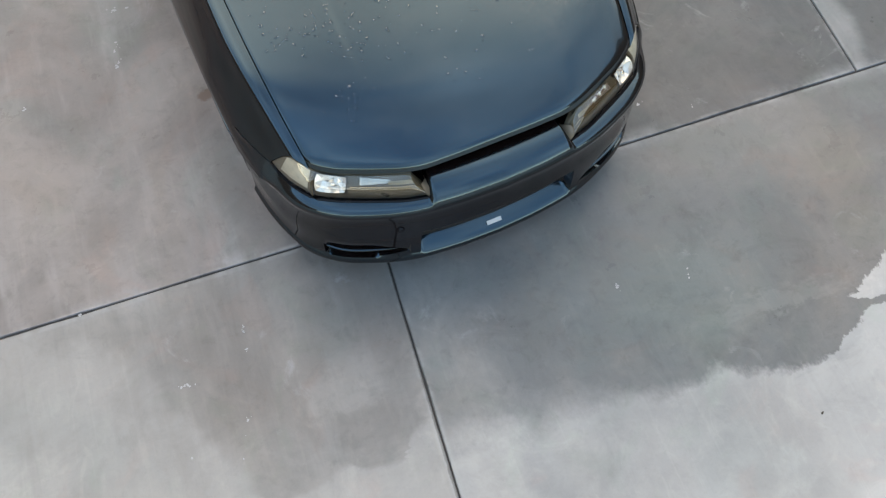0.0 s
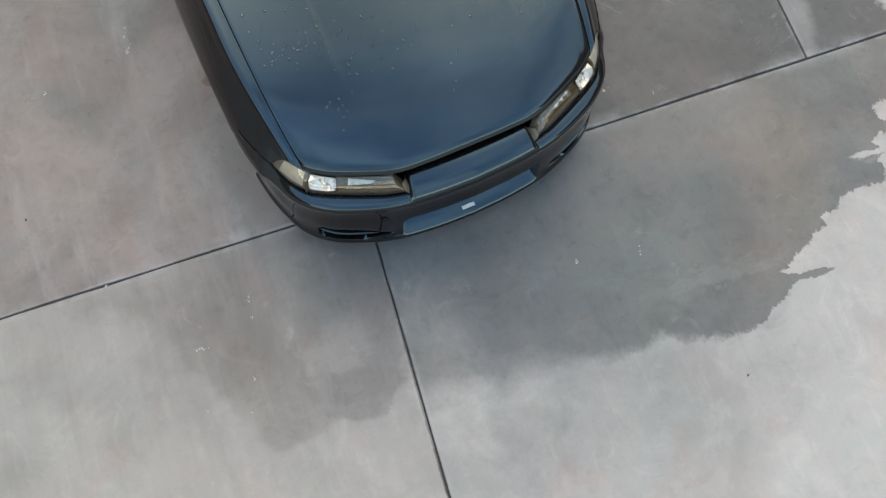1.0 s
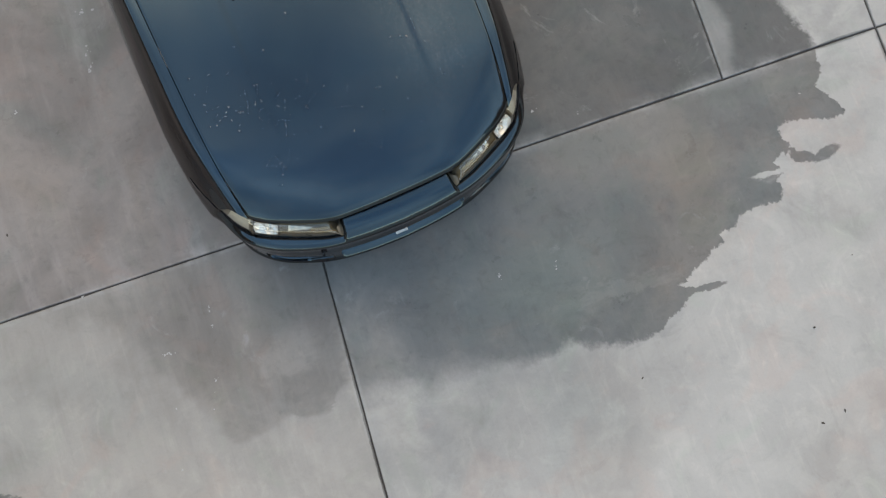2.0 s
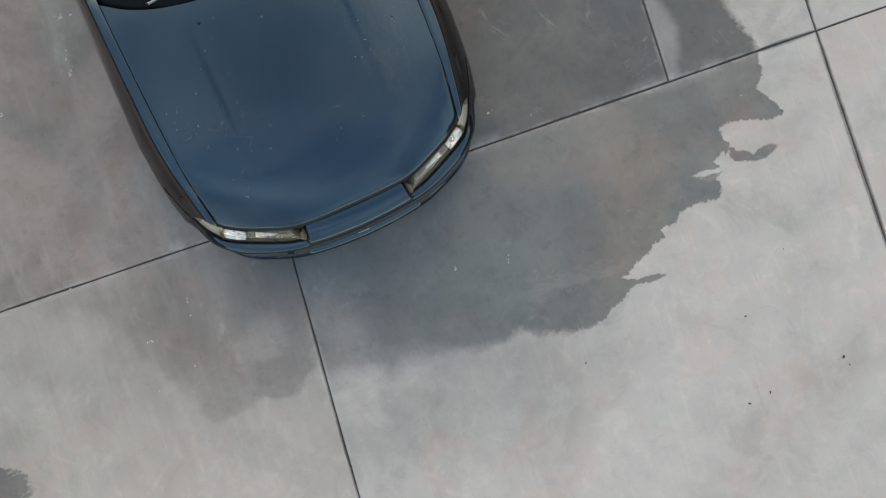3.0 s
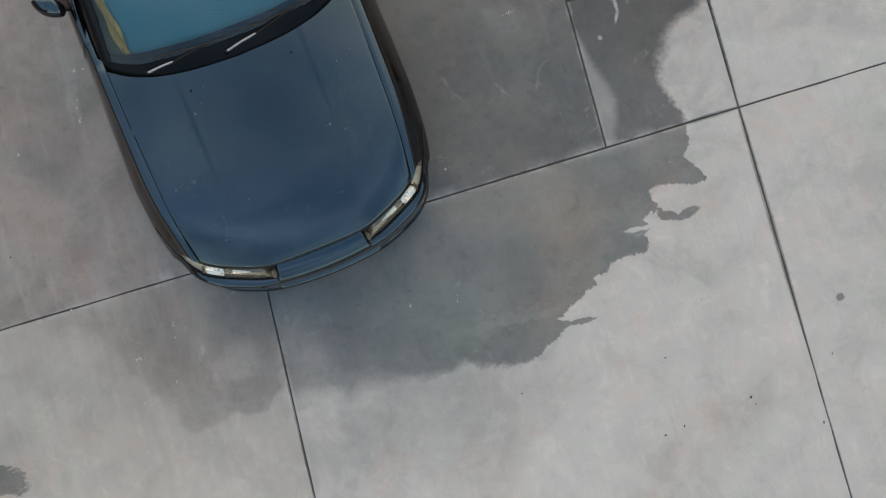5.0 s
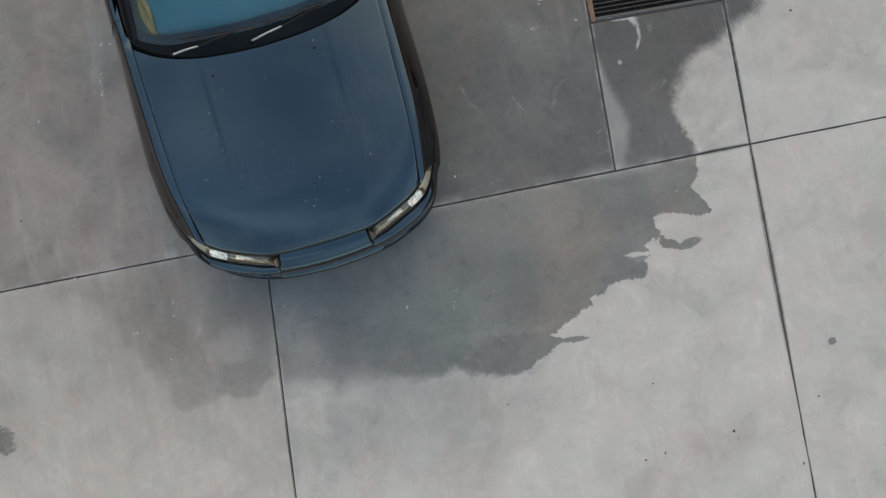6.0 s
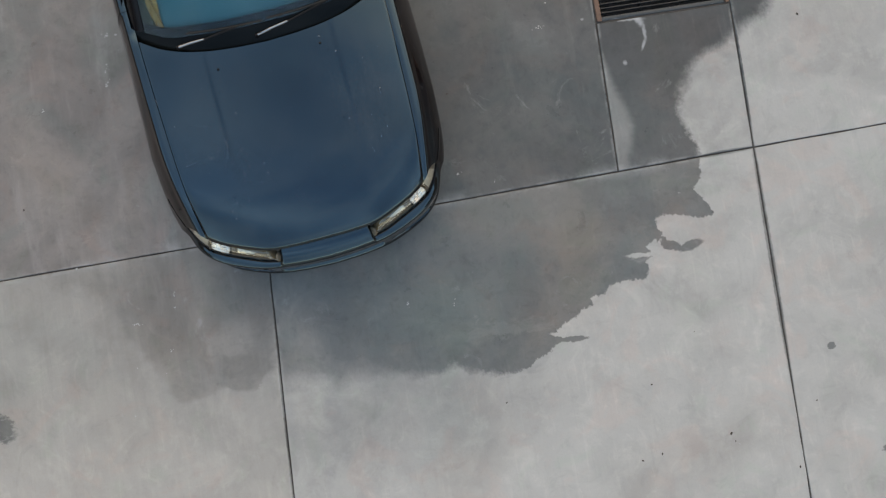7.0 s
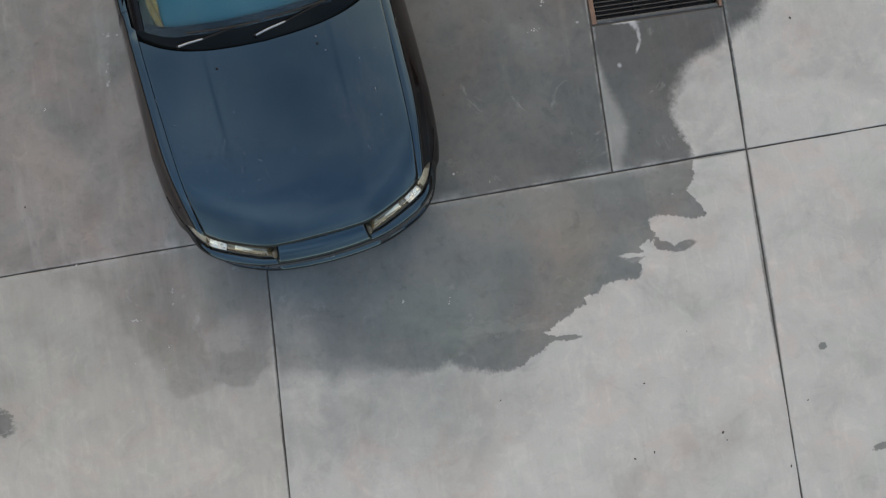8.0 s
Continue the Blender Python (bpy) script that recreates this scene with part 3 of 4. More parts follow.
for r, (ya, yb) in enumerate(zip(lines, lines[1:])):
    for q, (xa, xb) in enumerate(zip(cols, cols[1:])):
        pieces = [(xa, xb, None, None)]
        if ya == 1.58 and xa == 0.285:
            pieces = [(0.285, 2.672, None, None), (2.672, 3.612, None, GRATE_Y), (2.672, 3.612, GRATE_Y + 0.62, None)]
        for k, (xl, xr, lo, hi) in enumerate(pieces):
            def corner(xx, line, own):
                y = own if own is not None else line + (joint_y(xx) - 1.58 if line == 1.58 else 0)
                return (joint_x(xx, y), y)
            slab([corner(xl, ya, lo), corner(xr, ya, lo), corner(xr, yb, hi), corner(xl, yb, hi)], r * 50 + q * 7 + k)

# added walls, never in view: they block low sky and brown the car's reflections
for name, p, size in (("unseen_wall_north", (0, 12.0, 1.5), (24.4, 0.2, 3.15)), 
                      ("unseen_wall_west", (-12.1, 1.4, 3.7), (0.2, 21.0, 7.55)), ("unseen_wall_east", (12.1, 1.4, 3.7), (0.2, 21.0, 7.55))):
    tagged(finish(name, block(bmesh.new(), size, Matrix.Translation(p), 0.01, 1), STUCCO, smooth=False), "unseen brown wall added to darken reflections in the car's sides", "wall", kind="structure")


# ---- drain grate ----
def build_grate():
    g = thing("drain_grate", pose(0, 0, 0), "rusty steel drain grate with black slot in concrete yard", "drain grate")
    x0, x1, y0, y1 = joint_x(2.672, GRATE_Y) + 0.008, joint_x(3.612, GRATE_Y) - 0.006, GRATE_Y + 0.008, GRATE_Y + 0.61
    # shallow near-black sheet, its colour stands for the shade of a deep pit
    part("pit_shade", block(bmesh.new(), (x1 - x0, y1 - y0, 0.008), pose((x0 + x1) / 2, (y0 + y1) / 2, -0.066)), DEEP, g, smooth=False)
    for sx in (x0 + 0.018, x1 - 0.012):
        part("side_frame", block(bmesh.new(), (0.034 if sx < 3 else 0.022, y1 - y0, 0.066), pose(sx, (y0 + y1) / 2, -0.029), 0.004), RUST, g)
    part("front_lip", block(bmesh.new(), (x1 - x0 - 0.064, 0.028, 0.06), pose((x0 + x1) / 2, y0 + 0.016, -0.033), 0.005), CONCRETE, g)
    part("rear_frame", block(bmesh.new(), (x1 - x0 - 0.064, 0.03, 0.06), pose((x0 + x1) / 2, y1 - 0.016, -0.033), 0.005), RUST, g)
    for i in range(17):
        y = y0 + 0.06 + i * 0.031
        if y < y1 - 0.04:
            part("slat", block(bmesh.new(), (x1 - x0 - 0.066, 0.007, 0.03), pose((x0 + x1) / 2, y, -0.022), 0.0015, 1), IRON, g)
    for i in range(4):
        part("cross_bar", block(bmesh.new(), (0.006, y1 - y0 - 0.08, 0.012), pose(x0 + 0.06 + i * (x1 - x0 - 0.12) / 3, (y0 + y1) / 2 + 0.005, -0.046), 0.001, 1), IRON, g)


build_grate()

# ---- car ----
CAR = pose(0.728, 1.27, 0, 0, 0, 5.8)   # local: x across, y from the nose backwards
car = thing("car", CAR, "dark blue two-door coupe with beaded rainwater, parked on concrete", "car")

NOSE = [(0, 0), (0.2, 0.01), (0.38, 0.037), (0.52, 0.086), (0.62, 0.135), (0.69, 0.19), (0.738, 0.25), (0.772, 0.32), (0.797, 0.385), (0.816, 0.45), (0.831, 0.52), (0.84, 0.575)]
run = [0.0]
for p, q in zip(NOSE, NOSE[1:]):
    run.append(run[-1] + math.dist(p, q))
nose_x, nose_y = curve(list(zip(run, [p[0] for p in NOSE]))), curve(list(zip(run, [p[1] for p in NOSE])))
shut_x = curve([(0.27, 0.645), (0.35, 0.656), (0.46, 0.668), (0.58, 0.677), (0.7, 0.683), (0.95, 0.69), (1.33, 0.698), (1.5, 0.701)])
hood_front = curve([(0, 0.104), (0.18, 0.107), (0.3, 0.117), (0.36, 0.133), (0.43, 0.16), (0.5, 0.19), (0.6, 0.243), (0.65, 0.285), (0.72, 0.4)])
hood_rear = curve([(0, 1.237), (0.2, 1.248), (0.35, 1.268), (0.5, 1.307), (0.6, 1.352), (0.72, 1.435)])
hood_rise = curve([(0.08, 0.692), (0.2, 0.727), (0.35, 0.766), (0.55, 0.812), (0.8, 0.855), (1.05, 0.892), (1.3, 0.922), (1.45, 0.935)])
strip_x = curve([(0.27, 0.676), (0.32, 0.688), (0.37, 0.697), (0.5, 0.716), (0.62, 0.732), (0.73, 0.742), (1.0, 0.747), (1.35, 0.75), (1.6, 0.755)])
side_w = curve([(0.27, 0.75), (0.34, 0.782), (0.4, 0.806), (0.465, 0.824), (0.53, 0.836), (0.62, 0.845), (0.76, 0.852), (1.1, 0.857), (1.4, 0.855), (1.8, 0.852), (3.3, 0.858), (3.9, 0.852), (4.3, 0.81), (4.5, 0.72)])
belt_z = curve([(1.45, 0.898), (1.8, 0.92), (2.6, 0.945), (3.4, 0.97), (3.8, 0.96), (4.4, 0.94), (4.5, 0.9)])
WHEEL_F, WHEEL_R, WHEEL = 0.915, 3.635, 0.31


def hood_z(x, y):
    x = abs(x)
    d = max(0.0, y - hood_front(x))
    z = hood_rise(y) - 0.03 * (x / 0.7) ** 2
    # the front edge rolls down to the lamps and the air slot
    z -= (0.03 + 0.022 * min(1, x / 0.6) ** 2) * max(0.0, 1 - d / 0.32) ** 2 + 0.009 * max(0.0, 1 - d / 0.035) ** 2 + 0.014 * max(0.0, 1 - d / 0.012) ** 1.15
    # middle set a little lower between two creases
    line = 0.365 - 0.05 * max(0.0, 0.6 - y)
    fade = min(1, max(0, (y - 0.45) / 0.25))
    t = min(1, max(0, (x - line + 0.011) / 0.022))
    return z - 0.0016 * fade * (1 - t * t * (3 - 2 * t))


def roll_edge(t, width=0.03, drop=0.006):
    d = min(t, 1 - t)
    return -drop * max(0, 1 - d / width) ** 2


def build_hood():
    rows = []
    ts = [0, 0.002, 0.0045, 0.0075, 0.011, 0.016, 0.023, 0.035, 0.05, 0.08] + [0.08 + 0.9 * i / 30 for i in range(1, 31)] + [0.99, 1]
    ss = sorted({round(s, 4) for s in [-1, -0.992, -0.98, -0.96, 0.96, 0.98, 0.992, 1] + [i / 60 * 0.95 for i in range(-60, 61)]})
    for s in ss:
        r = []
        for t in ts:
            x = s * 0.68
            for _ in range(4):
                yf, yb = hood_front(abs(x)) + 0.002, hood_rear(abs(x)) - 0.002
                y = yf + t * (yb - yf)
                x = s * (shut_x(y) - 0.002)
            z = hood_z(x, y) + roll_edge((s + 1) / 2, 0.005, 0.0015)
            r.append((x, y, z))
        rows.append(r)
    bm = sheet(rows, 0.012, Vector((0, 0, 1)))
    part("hood", bm, PAINT, car)


def fender_section(y, v, zlow):
    """Point on the body side at station y: v 0 at the shoulder seam, 1 at the lower edge."""
    xs = shut_x(y) + 0.002 if y < 1.5 else 0.72
    zs = hood_z(xs - 0.004, min(y, hood_rear(xs))) - 0.002 if y < 1.45 else belt_z(y)
    w = side_w(y)
    knee = min(0.53 + 0.095 * min(1, max(0, (y - 0.42) / 0.4)), zs - 0.1)
    if v < 0.6:
        # flat shoulder strip, tight turn, short steep band to a crease, then the flank
        q, wide, drop = v / 0.6, w - xs, knee - zs
        k = min(strip_x(y) - xs if y < 1.6 else 0.042, wide * 0.6)
        c1 = min(0.024, 0.3 * (wide - k))
        if q < 0.35:
            t, pts = q / 0.35, [(0, 0), (0.5 * k, 0.0005), (0.86 * k, -0.002), (k, -0.009)]
        elif q < 0.6:
            t, pts = (q - 0.35) / 0.25, [(k, -0.009), (k + 0.2 * c1, -0.014), (k + 0.55 * c1, -0.034), (k + c1, -0.052)]
        else:
            r, h = wide - k - c1, drop + 0.052
            t, pts = (q - 0.6) / 0.4, [(k + c1, -0.052), (k + c1 + 0.4 * r, -0.052 + 0.3 * h), (k + c1 + 0.76 * r, -0.052 + 0.66 * h), (wide, drop)]
        c = [(1 - t) ** 3, 3 * t * (1 - t) ** 2, 3 * t * t * (1 - t), t**3]
        return (xs + sum(i * p[0] for i, p in zip(c, pts)), y, zs + sum(i * p[1] for i, p in zip(c, pts)))
    t = (v - 0.6) / 0.4
    z = knee + (min(zlow, knee - 0.008) - knee) * t
    d = max(0, knee - z)
    return (w - 0.05 * d - 0.2 * d * d, y, z)


def low_edge(y):
    z = 0.17
    for c in (WHEEL_F, WHEEL_R):
        d = abs(y - c)
        if d < 0.355:
            z = max(z, WHEEL + math.sqrt(0.355**2 - d * d))
    return min(z, 0.515)


def build_side(name, ya, yb, sgn, skew=0.0, label=""):
    ys = [ya + (yb - ya) * i / 70 for i in range(71)]
    vs = [i / 30 for i in range(31)]
    rows = []
    for i, y in enumerate(ys):
        r = []
        for v in vs:
            yy = y + skew * min(1, v / 0.6) * (1 - i / 70) ** 2
            p = fender_section(yy, v, low_edge(yy) if name != "front_fender" or yy > 0.572 else max(0.487, low_edge(yy)))
            r.append((p[0] * sgn, p[1], p[2]))
        rows.append(r)
    bm = sheet(rows, 0.012, Vector((sgn, 0, 0)))
    ob = part(name, bm, PAINT, car, label)
    return ob


def bumper_point(u, inset, z):
    sgn = -1 if u < 0 else 1
    a = abs(u)
    x, y = nose_x(a), nose_y(a)
    dx, dy = nose_x(a + 0.004) - nose_x(max(0, a - 0.004)), nose_y(a + 0.004) - nose_y(max(0, a - 0.004))
    l = math.hypot(dx, dy) or 1
    return Vector((sgn * (x - inset * dy / l), y + inset * dx / l, z))


def flank_x(y, z):
    """Half width of the body side at station y and height z, above the knee."""
    best = min((fender_section(y, 0.36 + 0.24 * i / 40, 0.47) for i in range(41)), key=lambda p: abs(p[2] - z))
    return best[0]


def lamp_seam(u):
    """Lower edge of the lamp abreast of the bumper station u; past its tip, the crease of the body side."""
    sgn, a = (-1 if u < 0 else 1), abs(u)
    x, y = nose_x(a), nose_y(a)
    if y > 0.382:
        return Vector((sgn * (flank_x(y, LAMP_TIP.z) + 0.001), y, LAMP_TIP.z))
    inward = (bumper_point(a, 0.1, 0) - bumper_point(a, 0, 0)).normalized()
    side = Vector((-inward.y, inward.x, 0))
    best = min((lamp_point(i / 200, 0.0) for i in range(201)), key=lambda p: abs((p - Vector((x, y, p.z))).dot(side)))
    return Vector((sgn * best.x, best.y, best.z - 0.003))


def build_bumper():
    total = run[-1]
    mid_w, side_a, side_b = 0.335, 0.375, 0.715
    us = sorted({round(s * u, 4) for s in (-1, 1) for u in [total * i / 60 for i in range(61)] + [mid_w - 0.07 + 0.007 * i for i in range(10)] + [mid_w, mid_w + 0.006, side_a, side_b] + [side_a + (side_b - side_a) * i / 40 for i in range(1, 40)]})
    prof = [(0.2, 0.582), (0.096, 0.593), (0.05, 0.574), (0.02, 0.556), (0.006, 0.54), (0.001, 0.522), (0, 0.505), (0.006, 0.485), (0.01, 0.45), (0.008, 0.385), (0.006, 0.352), (0.006, 0.31), (0.006, 0.28),
            (0.006, 0.268), (0.006, 0.262), (0.006, 0.182), (0.005, 0.178), (0.003, 0.176), (0.0, 0.168), (-0.004, 0.155), (-0.002, 0.135), (0.012, 0.118), (0.12, 0.112)]
    deep_mid = [0] * 13 + [0.03, 0.054, 0.056, 0.038, 0.008] + [0] * 5
    deep_side = [0] * 12 + [0, 0.006, 0.06, 0.05, 0.002, 0.0] + [0] * 5
    rows = []
    for u in us:
        a = abs(u)
        m = 1 if a <= mid_w - 0.012 else 0.7 if a <= mid_w - 0.004 else 0
        s = 1 if side_a + 0.01 < a < side_b - 0.005 else 0
        r = []
        for k, (inset, z) in enumerate(prof):
            if k in (11, 12) and a < mid_w:
                z = (0.35, 0.348)[k - 11]
            if 13 <= k <= 16 and a < mid_w:
                z = (0.345, 0.33, 0.2, 0.192)[k - 13]
            if 13 <= k <= 16 and mid_w - 0.07 < a < mid_w:
                z = 0.2 + (z - 0.2) * math.sqrt(1 - ((a - mid_w + 0.07) / 0.07) ** 2)
            if 13 <= k <= 16 and side_a < a < side_b:
                e = (a - side_a) / (side_b - side_a)
                q = min(1.0, e / 0.42) ** 0.8 * (math.sqrt(max(0, 1 - ((e - 0.92) / 0.08) ** 2)) if e > 0.92 else 1)
                z = 0.218 + q * (0.048, 0.042, -0.036, -0.042)[k - 13]
                s = s and q
            zz = z + (0.012 * (a / total) ** 2 if k > 10 else 0)
            r.append(bumper_point(u, inset + m * deep_mid[k] + s * deep_side[k] + (0.012 * max(0, a / total - 0.7) / 0.3 if k > 10 else 0.006 * min(1, max(0, a / total - 0.68) / 0.1)), zz))
        if a > 0.275:
            # the shelf starts at the lower edge of the lamp, further out at the crease of the body side
            b = min(1, (a - 0.275) / 0.02)
            front, y = r[5], nose_y(a)
            if y > 0.34:
                front = front.lerp(Vector((math.copysign(flank_x(y, 0.522) + 0.0025, u), y, 0.522)), min(1, (y - 0.34) / 0.05))
            seam = lamp_seam(u)
            inward = (bumper_point(u, 0.1, 0) - bumper_point(u, 0, 0)).normalized()
            shelf = [seam + inward * 0.035 + Vector((0, 0, -0.045)), seam + inward * 0.012 + Vector((0, 0, -0.016)), seam - inward * 0.002,
                     seam.lerp(front, 0.45) + Vector((0, 0, 0.006)), seam.lerp(front, 0.82) + Vector((0, 0, 0.007)), front]
            for k, p in enumerate(shelf):
                r[k] = r[k].lerp(p, b)
        rows.append(r)
    bm = sheet(rows)
    nv = len(prof) - 1
    for i, f in enumerate(bm.faces):
        j, a = i % nv, abs(us[i // nv])
        if 13 <= j <= 14 and (a < mid_w - 0.012 or side_a < a < side_b - 0.01):
            f.material_index = 1
    bmesh.ops.recalc_face_normals(bm, faces=bm.faces)
    bumper = part("front_bumper", bm, [PAINT, DEEP], car, "dark blue front bumper with wide lower intake")
    # fins in the corner ducts
    for sgn in (-1, 1):
        line = []
        for i in range(25):
            w = i / 24
            line.append(bumper_point(sgn * (side_a + 0.035 + (side_b - side_a - 0.042) * w), 0.003 + 0.012 * (1 - w) ** 3 + 0.01 * w**6, 0.229 + 0.002 * w))
        rows = [[p + Vector((0, y * min(1, 0.15 + i / 5), z * min(1, 0.25 + i / 8))) for i, p in enumerate(line)] for y, z in ((0.05, 0.007), (0.008, 0.006), (0.002, 0.004), (0.0, 0.0), (0.003, -0.005), (0.05, -0.008))]
        part("duct_fin", sheet(rows), PAINT, bumper, "thin fin across the corner duct")
    # slats across the middle intake
    for z in (0.25, 0.29):
        line = [bumper_point(-0.28 + 0.56 * i / 20, 0.055, z) for i in range(21)]
        part("intake_slat", tube(bmesh.new(), line, 0.004, 6), BLACK, bumper)
    # small round tow plug and pale sticker
    for sgn in (-1,):
        p = bumper_point(sgn * 0.41, 0.006, 0.39)
        part("tow_cover", lathe(bmesh.new(), [(0.0, 0.004), (0.012, 0.004), (0.015, 0.0), (0.015, -0.006)], Matrix.Translation(p) @ pose(0, 0, 0, 90, 0, -8), 16), BLACK, bumper)
    a, b = bumper_point(-0.045, 0.038, 0.1925), bumper_point(0.02, 0.038, 0.1925)
    c, d = bumper_point(0.02, 0.023, 0.1855), bumper_point(-0.045, 0.023, 0.1855)
    part("sticker", sheet([[a, b], [d, c]], 0.0025, Vector((0, 0.55, -0.8))), WHITE, bumper, "small pale sticker on the lower lip")


LAMP_TIP = Vector(fender_section(0.382, 0.45, 0.47)) - Vector((0.002, 0.002, 0.003))
LAMP_LOW = [(0.288, 0.060), (0.38, 0.084), (0.44, 0.109), (0.53, 0.149), (0.62, 0.195), (0.678, 0.237), (0.725, 0.31), (0.752, 0.4)]


def lamp_point(u, v, inset=0.0):
    """u 0 inner end, 1 outer tip; v 0 lower edge, 1 upper edge."""
    xs = [p[0] for p in LAMP_LOW]
    lx = xs[0] + (xs[-1] - xs[0]) * (1 - (1 - u) ** 1.25)
    low = Vector((lx, LOW_Y(lx), 0.547 + 0.005 * u))
    if u > 0.7:
        low = low.lerp(LAMP_TIP, ((u - 0.7) / 0.3) ** 2)
    ux = 0.315 + (0.644 - 0.315) * min(1, u / 0.76)
    y = hood_front(ux) - 0.003
    up = Vector((ux, y, hood_z(ux, y + 0.004) - 0.006))
    # rounded upper inner corner
    up += Vector((-0.012, -0.022, -0.05)) * max(0.0, 1 - u / 0.07) ** 2
    if u > 0.76:
        t = (u - 0.76) / 0.24
        edge = Vector(fender_section(0.277 + 0.105 * t, 0.45 * t, 0.47)) - Vector((0.0, 0.002, 0.003))
        up = up.lerp(edge, min(1, t * 5))
    p = low.lerp(up, v)
    out = Vector((0.35 + 0.5 * u, -0.75, 0.6)).normalized()
    return p + out * (0.02 * math.sin(math.pi * v) * (1 - 0.45 * u if u < 0.7 else 0.685 * (1 - u) / 0.3) - inset * min(1.0, 4 * (1 - u) + 0.1))


LOW_Y = curve(LAMP_LOW)


def build_lamp(sgn):
    lampo = new("headlamp")
    lampo.parent = car
    tagged(lampo, "clear headlamp with chrome reflector and bronze inner cover")

    def patch(u0, u1, v0, v1, inset, nu=16, nv=8, thick=0.0):
        rows = [[lamp_point(u0 + (u1 - u0) * i / nu, v0 + (v1 - v0) * j / nv, inset) for j in range(nv + 1)] for i in range(nu + 1)]
        rows = [[Vector((p.x * sgn, p.y, p.z)) for p in r] for r in rows]
        b = sheet(rows, thick)
        if not thick:
            upward(b)
        return b

    part("lens", patch(0, 1, 0, 1, 0.0, 30, 10), LENS, lampo, "clear glossy lens").visible_shadow = False
    part("housing", patch(0, 1, 0.0, 1.0, 0.035, 20, 6), BRONZE, lampo)
    part("inner_cover", patch(0.0, 0.5, 0.02, 0.97, 0.012, 16, 10), BRONZE, lampo, "smooth bronze inner cover")
    part("lower_cover", patch(0.5, 0.735, 0.03, 0.24, 0.014, 10, 4), BRONZE, lampo, "bronze cover below the reflector")
    part("amber_strip", patch(0.02, 0.485, 0.56, 0.6, 0.0095, 14, 3, 0.002), AMBER, lampo, "thin amber strip")
    part("amber_end", patch(0.05, 0.22, 0.66, 0.8, 0.0085, 8, 3, 0.002), AMBER, lampo, "bright amber end of the strip")
    # pale wedge shaped like the sky's reflection along the top of the lens
    rows = []
    for i in range(11):
        u, row = 0.2 + 0.22 * i / 10, []
        for j in range(5):
            p = lamp_point(u, 0.79 + (0.05 + 0.009 * i) * (j / 2 - 1), 0.0075 + 0.0015 * math.sin(i * 1.9))
            row.append(Vector((p.x * sgn, p.y, p.z)))
        rows.append(row)
    part("sky_reflection_wedge", upward(sheet(rows)), PALE, lampo, "pale tapering wedge standing for sky mirrored in the lamp")
    # shallow bowl of a few flat facets
    cut = random.Random(8)
    rows = []
    for i in range(7):
        w = i / 6
        row = []
        for j in range(5):
            q = j / 4
            dish = 0.009 + 0.022 * math.sin(math.pi * w) * math.sin(math.pi * q) + (cut.uniform(0, 0.018) if 0 < i < 6 and 0 < j < 4 else 0)
            ww, qq = 0.5 + (w - 0.5) * (1 - 0.08 * abs(2 * q - 1) ** 3), 0.5 + (q - 0.5) * (1 - 0.1 * abs(2 * w - 1) ** 3)
            p = lamp_point(0.515 + 0.215 * ww, 0.25 + 0.07 * (1 - ww) + (0.69 - 0.07 * (1 - ww)) * qq, dish)
            row.append(Vector((p.x * sgn, p.y, p.z)))
        rows.append(row)
    b = upward(sheet(rows))
    bmesh.ops.triangulate(b, faces=b.faces)
    part("reflector", b, SILVER, lampo, "bright faceted reflector", smooth=False)
    part("corner_lamp", patch(0.77, 0.91, 0.2, 0.93, 0.010, 14, 6), WARM, lampo, "pale clear corner lamp")
    part("corner_surround", patch(0.74, 0.985, 0.03, 0.97, 0.0135, 14, 6), KHAKI, lampo, "khaki surround of the corner lamp")
    part("divider", patch(0.735, 0.748, 0.05, 0.93, 0.008, 2, 8, 0.006), BRONZE, lampo)
    c = lamp_point(0.62, 0.6, 0.026)
    c.x *= sgn
    aim = Vector((0.25 * sgn, -0.8, 0.55)).to_track_quat("Z", "Y").to_matrix().to_4x4()
    part("bulb", lathe(bmesh.new(), [(0.0, 0.012), (0.006, 0.011), (0.01, 0.006), (0.011, 0), (0.014, -0.004), (0.015, -0.016)], Matrix.Translation(c) @ aim, 18), CHROME, lampo)
    edge = [lamp_point(u, 0.0, -0.002) for u in [i / 24 for i in range(25)]]
    part("seal", tube(bmesh.new(), [(p.x * sgn, p.y - 0.002, p.z - 0.003) for p in edge], 0.0055, 6), BLACK, lampo)
    edge = [lamp_point(0.0, v, 0.0) for v in [i / 8 for i in range(9)]]
    rows = [[Vector(((p.x + dx) * sgn, p.y + dy, p.z + dz)) for p in edge] for dx, dy, dz in ((0, 0, 0), (-0.008, 0.006, -0.002), (-0.022, 0.022, -0.012), (-0.03, 0.05, -0.035))]
    part("inner_end", sheet(rows, 0.003, Vector((sgn, 0, 0))), KHAKI, lampo, "khaki inner end of the lamp housing")


def glass_base(x):
    return GB(abs(x))


GB = curve([(0, 1.335), (0.2, 1.341), (0.35, 1.358), (0.55, 1.398), (0.68, 1.475)])
BASE_W, TOP_W = 0.665, 0.545


